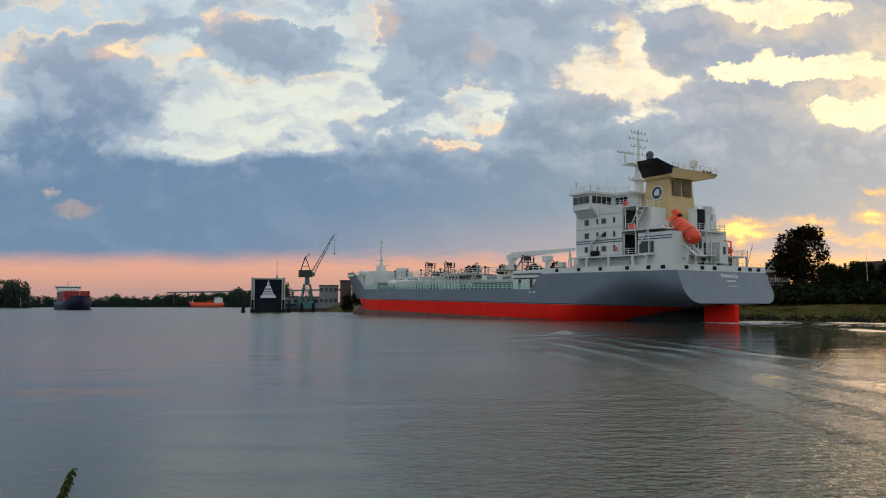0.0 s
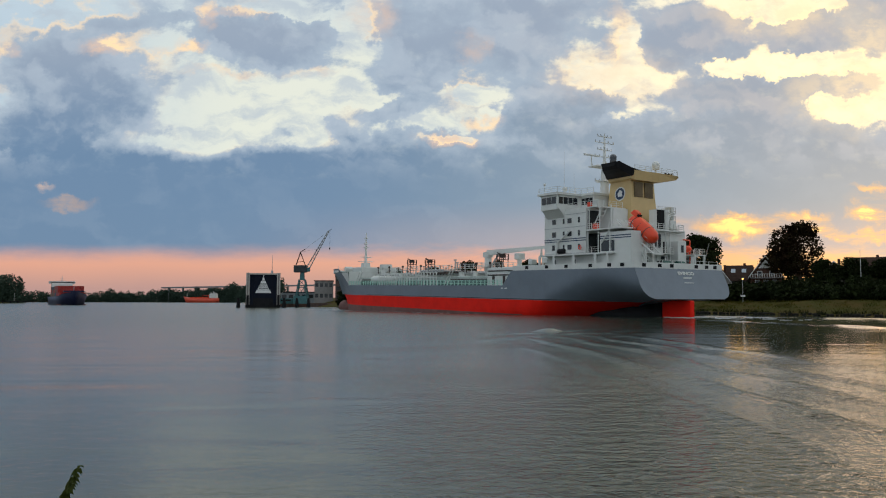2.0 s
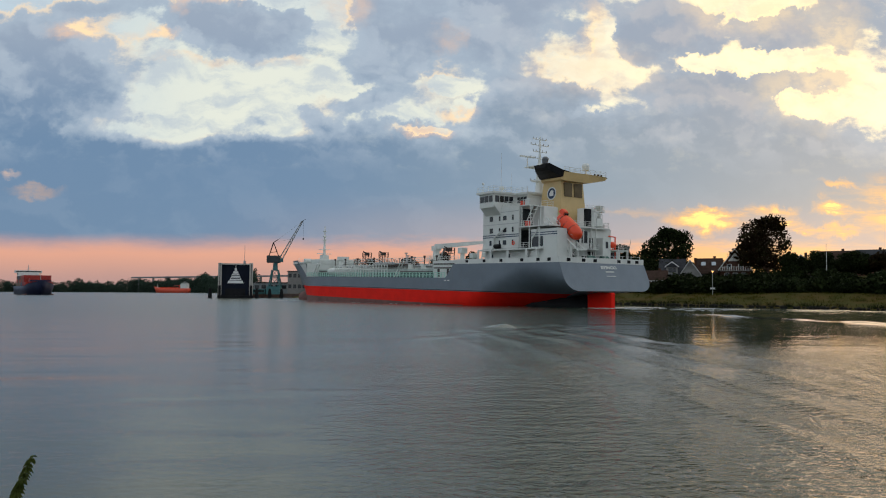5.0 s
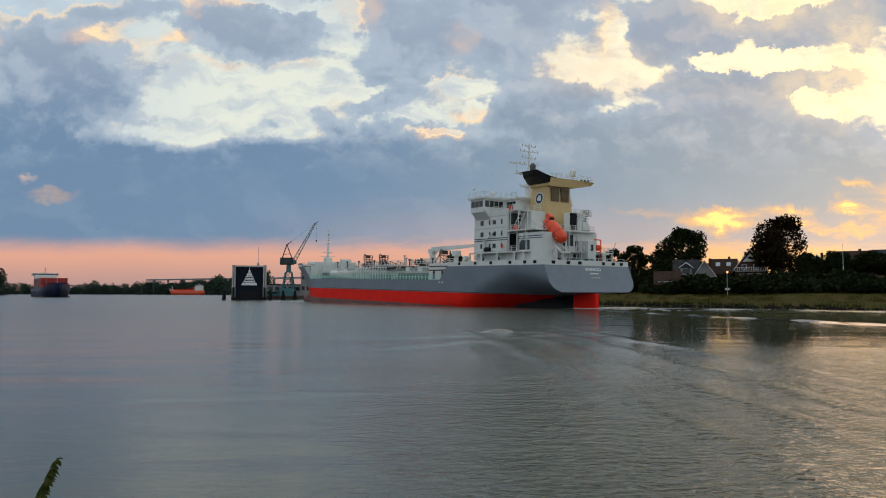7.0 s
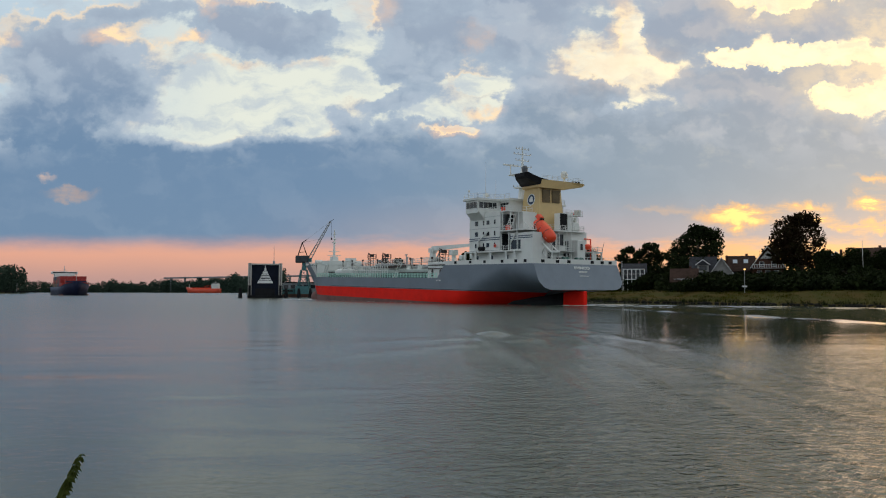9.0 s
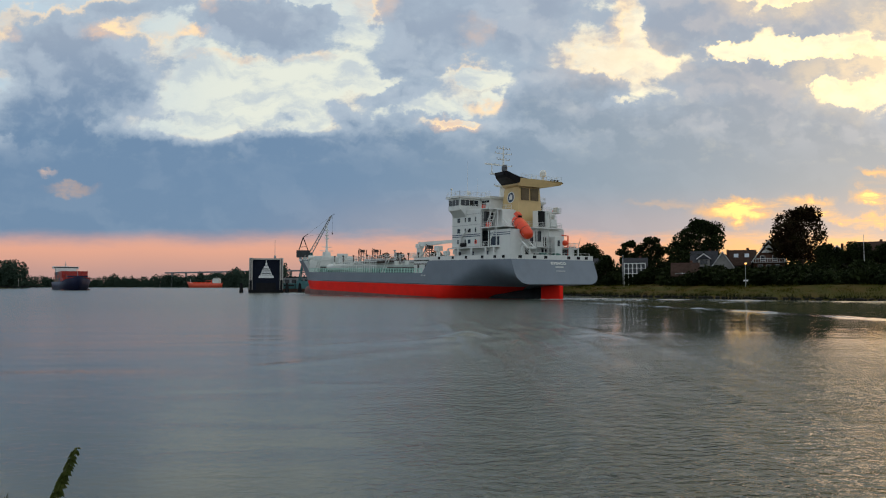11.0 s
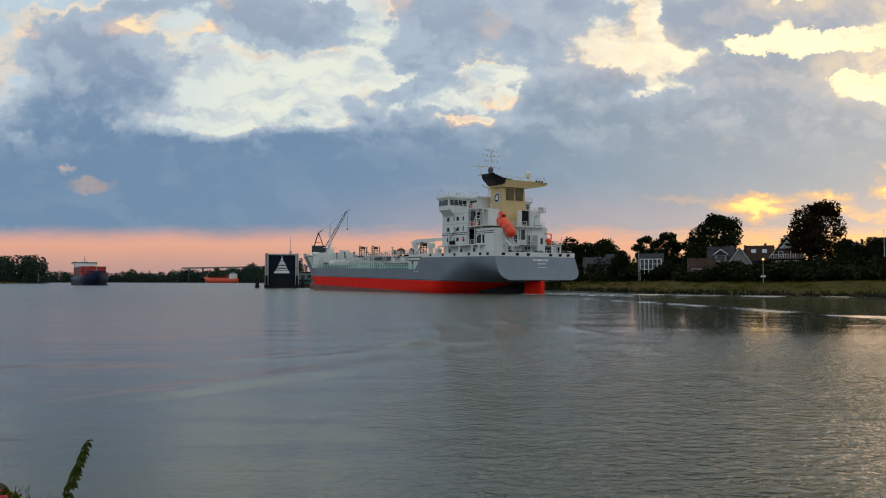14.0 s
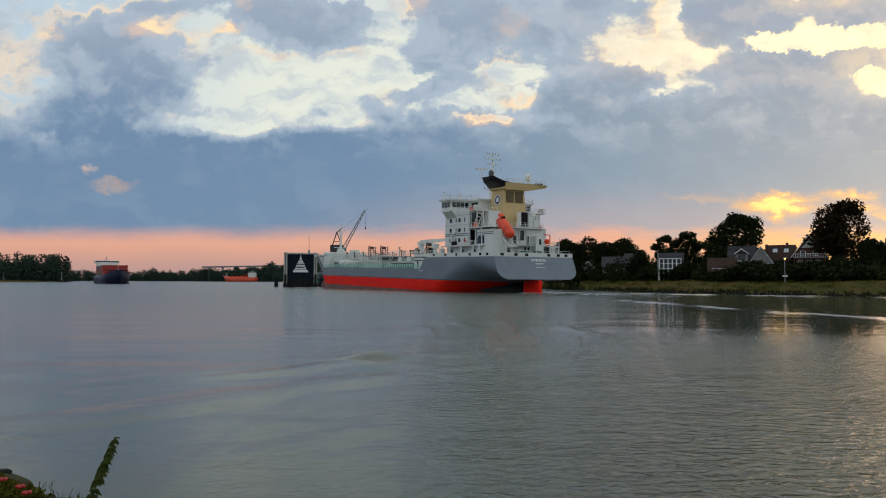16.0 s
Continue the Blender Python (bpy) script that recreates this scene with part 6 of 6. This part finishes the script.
def ship_hull(length, beam, deck_z, bow_z):
    """A simple sheer hull, bow towards +x."""
    rows = []
    for i in range(25):
        f = i / 24
        b = beam / 2 * (1 if f < 0.78 else max(1 - ((f - 0.78) / 0.22) ** 2.2, 0.02))
        w = b * (0.97 if f < 0.7 else 0.97 - 0.6 * (f - 0.7) / 0.3)
        if f < 0.06:
            w *= 0.75
        z = deck_z + (bow_z - deck_z) * max(0, (f - 0.84) / 0.16) ** 0.6
        x = f * length
        rake = 6 * max(0, (f - 0.85) / 0.15)
        rows.append([(x, b, z), (x - rake * 0.6, (b + w) / 2, z * 0.45), (x - rake, w, -1.5), (x - rake, -w, -1.5), (x - rake * 0.6, -(b + w) / 2, z * 0.45), (x, -b, z)])
    return Shape().loft(rows)


feeder = thing("container_ship", "navy-hulled container ship with red boxes, seen bow on", "container ship", SWING @ pose(-276, 515, 0, 0, 0, -56) @ pose(-105, 0, 0))
part("hull", ship_hull(112, 20, 6.5, 9.8), NAVY_HULL, feeder, "dark navy hull", True)
part("bulwark", Shape().box(96, 103, -7, 7, 9.6, 10.6, 0.6), NAVY_HULL, feeder)
part("boot_top", Shape().box(6, 92, -9.6, 9.6, -1, 0.7), HULL_FOUL, feeder)
CONT = {m.name: Shape().box(-6, 6, -1.2, 1.2, 0, 2.5).bevel(0.06).mesh("container", m) for m in (BOX_RED, BOX_OTHER, BOX_BLUE)}
rng = random.Random(5)
for bay in range(6):
    for row in range(7):
        high = 3 if bay < 5 else 2
        if row in (0, 6):
            high -= 1 if bay == 5 else 0
        for tier in range(high):
            mat_name = "red_container" if bay >= 4 or rng.random() < 0.55 else rng.choice(("brown_container", "blue_container", "brown_container"))
            c = new("container", CONT[mat_name])
            c.parent, c.location = feeder, (88 - (5 - bay) * 12.6, (row - 3) * 2.55, 6.7 + tier * 2.6)
part("deckhouse", Shape().box(4, 15, -7.5, 7.5, 6.5, 17.5).bevel(0.1), SHIP_WHITE, feeder, "white deckhouse aft")
part("bridge", Shape().box(5, 14, -9.6, 9.6, 17.5, 19.6).bevel(0.1), SHIP_WHITE, feeder)
part("bridge_windows", Shape().box(13.95, 14.06, -9.0, 9.0, 18.2, 19.1), DARK_GLASS, feeder)
part("mast", Shape().rod((9, 0, 19.6), (9, 0, 24.5), 0.35, 0.15).rod((9, -2.5, 20), (9, 2.5, 20), 0.12).rod((9, -1.5, 21.6), (9, 1.5, 21.6), 0.1), STEEL, feeder)
part("foremast", Shape().rod((100, 0, 10), (100, 0, 16), 0.25, 0.12), STEEL, feeder)

coaster = thing("coaster", "red-hulled coaster with white deckhouse aft", "ship", SWING @ pose(-533, 1500, 0, 0, 0, 172) @ pose(-38, 0, 0) @ Matrix.Diagonal((1, 1, 0.78, 1)))
part("hull", ship_hull(78, 13, 12, 17), surface("orange_red_hull", (0.66, 0.075, 0.03), 0.5, spread=0.1, scale=0.3), coaster, "orange-red hull", True)
part("deckhouse", Shape().box(3, 17, -5.5, 5.5, 12, 24).bevel(0.1), SHIP_WHITE, coaster)
part("bridge", Shape().box(5, 15, -6.5, 6.5, 24, 27).bevel(0.1), SHIP_WHITE, coaster)
part("bridge_windows", Shape().box(4.9, 15.1, -6.6, 6.6, 25.2, 26.2), DARK_GLASS, coaster)
part("mast", Shape().rod((10, 0, 27), (10, 0, 33), 0.5, 0.2), SHIP_WHITE, coaster)
part("foremast", Shape().rod((70, 0, 14), (70, 0, 24), 0.6, 0.3), SHIP_WHITE, coaster)
for a in (24, 34, 44, 54):
    part("hatch", Shape().box(a, a + 8, -4.5, 4.5, 12, 14.5).bevel(0.1), ORANGE, coaster)
part("deck_crane", Shape().rod((22, 0, 12), (22, 0, 21), 0.7).rod((22, 0, 20), (36, 0, 18), 0.4), ORANGE, coaster)

# ---- near bank: herbs, stones, the nodding weed ----
NEAR_LEAF = leaves("near_herbs", (0.045, 0.06, 0.006), (0.15, 0.11, 0.012))
spots = []
rng = random.Random(31)
for i in range(420):
    f = rng.uniform(0, 1)
    x = -16 + 13 * f
    y = 14.6 - 7.3 * f - rng.uniform(0.1, 1.6)
    spots.append((x, y, 0.12, 0.16))
tufts("near_herbs", spots, 60, 0.09, NEAR_LEAF, "low green and brown herbs at the water's edge", 9)
clumps = []
for _ in range(300):
    f, off = rng.uniform(0.2, 1.28), rng.uniform(0.0, 1.3)
    clumps.append((-9 + 3.4 * f - 0.6 * off, 11 - 2.3 * f - 0.8 * off, 0.10 + 0.34 * off, rng.uniform(0.07, 0.15)))
tagged(new("near_leaves", leaf_mesh("near_leaves", clumps, 60000, 0.026, NEAR_LEAF, 41)), "broad-leaved weeds at the water's edge", "weeds", kind="stuff")
for i in range(26):
    f = rng.uniform(0, 1)
    x, y = -11.5 + 7.5 * f, 12.6 - 4.9 * f + rng.uniform(-0.3, 0.45)
    s = rng.uniform(0.15, 0.4)
    o = tagged(new("stone", STONES[i % 5]), "dark wet stone at the water's edge", "stone", "stones at the near shore")
    o.matrix_world = pose(x, y, 0.02, rng.uniform(0, 30), 0, rng.uniform(0, 360)) @ Matrix.Diagonal((s, s, s * 0.7, 1))
PETAL = surface("red_petals", (0.40, 0.012, 0.016), 0.6, spread=0.1, bump=0)
for x, y, z in ((-5.14, 7.95, 0.38), (-4.98, 7.82, 0.35), (-5.55, 8.25, 0.37)):
    fl = thing("flower", "small red flower among the weeds", "flower", pose(x, y, z - 0.4), "red flowers")
    part("stem", Shape().rod((0, 0, 0), (0, 0, 0.4), 0.008, n=5), NEAR_LEAF, fl)
    for i in range(5):
        a = i * math.tau / 5
        part("petal", Shape().ball((0.035 * math.cos(a), 0.035 * math.sin(a), 0.41), 0.024, 1, 1, 0.8, 6), PETAL, fl)

weed = thing("weed", "tall green weed with drooping leaves, swaying", "weed")
WEED = leaves("weed_leaves", (0.07, 0.10, 0.02), (0.12, 0.13, 0.035))
part("stem", Shape().rod((0, 0, 0), (0.02, 0, 0.86), 0.010, 0.007, 6).rod((0.02, 0, 0.86), (0.18, 0, 1.24), 0.007, 0.003, 6), WEED, weed)
rng = random.Random(77)
shape = Shape()
for i in range(420):
    f = rng.uniform(0.3, 1.0) ** 0.7
    z = 1.24 * f
    base = Vector((0.02 + max(0, z - 0.86) * 0.42, 0, z))
    a = rng.uniform(0, math.tau)
    ln = (0.070 - 0.050 * f) * rng.uniform(0.6, 1.25)
    out = Vector((math.cos(a), math.sin(a), 0))
    side = Vector((-math.sin(a), math.cos(a), 0)) * ln * 0.10
    mid_ = base + out * ln * 0.55 + Vector((0, 0, ln * 0.2))
    tip_ = base + out * ln + Vector((0, 0, -ln * rng.uniform(0.3, 0.9)))
    v = [shape.bm.verts.new(p) for p in (base, mid_ - side, tip_, mid_ + side)]
    shape.bm.faces.new((v[0], v[1], v[2]))
    shape.bm.faces.new((v[0], v[2], v[3]))
part("foliage", shape, WEED, weed)


# ---- waves left by the tanker ----
def crest(length, width, height, seed, bend=0.0):
    """One long swell, its foot just under the water."""
    shape, rows = Shape(), []
    for i in range(29):
        f = i / 28
        x = (f - 0.5) * length
        tall = height * math.sin(math.pi * f) ** 0.8 * (0.8 + 0.35 * noise.noise(Vector((x * 0.25, seed, 0))))
        shift = bend * (f - 0.5) ** 2 * length + noise.noise(Vector((x * 0.18, seed, 5))) * width * 0.35
        rows.append([(x, shift + (j / 10 - 0.5) * width, -0.015 + tall * (0.5 - 0.5 * math.cos(math.tau * j / 10)) ** 1.2) for j in range(11)])
    return shape.loft(rows, closed=False, caps=False)


wake = thing("ship_wake", "smooth wake swells spreading from the tanker", "wake")
rng = random.Random(3)
for start, first, n, h0 in ((140, 10, 15, 0.22), (2, 4, 13, 0.26)):
    for side in (1, -1):
        for i in range(n):
            s = first + i * 10.5
            x, y = start - s * 0.94, side * (10 * (start < 50) * 0.6 + 10 * (start > 50) * min(s / 20, 1) + s * 0.345)
            c = part("swell", crest(rng.uniform(13, 22), rng.uniform(2.4, 4.2), h0 * rng.uniform(0.6, 1.1) * (1 - i / n * 0.55), rng.random() * 50, 0.12), WATER, wake, smooth=True)
            c.matrix_local = pose(x, y, 0, 0, 0, side * rng.uniform(146, 156))
for i in range(9):
    c = part("swell", crest(rng.uniform(9, 14), 2.6, 0.16 * (1 - i * 0.07), 60 + i, 0.2), WATER, wake, smooth=True)
    c.matrix_local = pose(-8 - i * 5.5, rng.uniform(-2, 2), 0, 0, 0, 90 + rng.uniform(-8, 8))
FOAM = surface("wake_foam", (0.62, 0.64, 0.62), 0.8, spread=0.2, scale=3, bump=0.5)


def foam_patch(n, lx, ly, seed):
    """Broken flecks of foam lying on the water."""
    r = random.Random(seed)
    shape = Shape()
    for _ in range(n):
        x, y = r.gauss(0, lx), r.gauss(0, ly)
        a, s = r.uniform(-0.4, 0.4), r.uniform(0.08, 0.4)
        ring = [(x + s * 2.2 * math.cos(q) * math.cos(a) - s * 0.5 * math.sin(q) * math.sin(a), y + s * 2.2 * math.cos(q) * math.sin(a) + s * 0.5 * math.sin(q) * math.cos(a)) for q in (0, 1, 2, 3, 4, 5)]
        shape.prism(ring, -0.05, 0.03, "z")
    return shape


for x, y, n, lx, ly in ((138, 4, 60, 4, 1.4), (120, 11.6, 70, 14, 0.5), (80, 11.8, 50, 22, 0.4), (-3, 1, 60, 2.5, 2.5), (-10, 0, 50, 6, 2.5)):
    p = part("foam", foam_patch(n, lx, ly, int(x) + 200), FOAM, wake, "flecks of white foam")
    p.location = (x, y, 0)
shore_wave = thing("shore_wave", "low waves running in towards the near bank", "waves")
part("wave_hump", Shape().loft([[(x, (j / 10 - 0.5) * 3.0, -0.015 + 0.30 * math.exp(-(x / 1.1) ** 2) * (0.5 - 0.5 * math.cos(math.tau * j / 10))) for j in range(11)] for x in [-2.5 + 0.2 * i for i in range(26)]], closed=False, caps=False), WATER, shore_wave, "small peaked wave", True).location = (0, 1, 0)
for i, (x, y, ln, h) in enumerate(((-1.5, -1.5, 13, 0.10), (0.5, -4.5, 16, 0.11), (-2.0, -7.5, 18, 0.10), (3.5, -8.5, 16, 0.07), (-4.5, -10.5, 16, 0.08), (2.5, 2.5, 12, 0.09), (5.5, 0.0, 14, 0.08), (-5, -3.5, 9, 0.06))):
    c = part("swell", crest(ln, 2.9 + 0.4 * (i % 3), h * 0.95, 90 + i, 0.15), WATER, shore_wave, smooth=True)
    c.matrix_local = pose(x, y, 0, 0, 0, 44 + (i * 17 % 14))
side_wave = thing("side_wave", "long low swells of the bow wave running past", "waves")
for x, h, w in ((0, 0.13, 2.2), (2.7, 0.12, 2.2), (5.4, 0.11, 2.4), (8.4, 0.09, 2.6), (-2.6, 0.05, 2.0)):
    c = part("swell", crest(60, w, h, 130 + x, 0.05), WATER, side_wave, smooth=True)
    c.matrix_local = pose(x, 34 + x, 0, 0, 0, 90)
# ---- what moves ----
WEED_SWAY = [(0, -0.4), (1, -0.8), (2, 1.8), (3, 0.6), (4, -1.4), (6.5, 0.7), (7.5, 1.0), (9, 1.4), (11.5, -0.2), (12.5, -0.6), (13.5, -1.4), (14.5, -0.8), (15.5, 0.2), (16, -0.2)]


def motions():
    walk(tanker, [(t, tanker_pose(t)) for t in (0, 2, 4, 6, 8, 10, 12, 14, 16)])
    walk(weed, [(t, pose(-1.70, 3.0, 0.82, 0, 0, 0) @ pose(0, 0, 0, 0, s, 0)) for t, s in WEED_SWAY])

    walk(wake, [(t, pose(*tanker_pose(t).translation, 0, 0, HEADING)) for t in (0, 2, 4, 6, 8, 10, 12, 14, 16)])
    walk(shore_wave, [(t, pose(-0.97 * (t - 12.5), 34 - 2.86 * (t - 12.5), 0)) for t in (0, 4, 8, 12, 16)])

    walk(side_wave, [(t, pose(12.4 - 0.78 * t, 0, 0, 0, 0, 4)) for t in (0, 4, 8, 12, 16)])


motions()
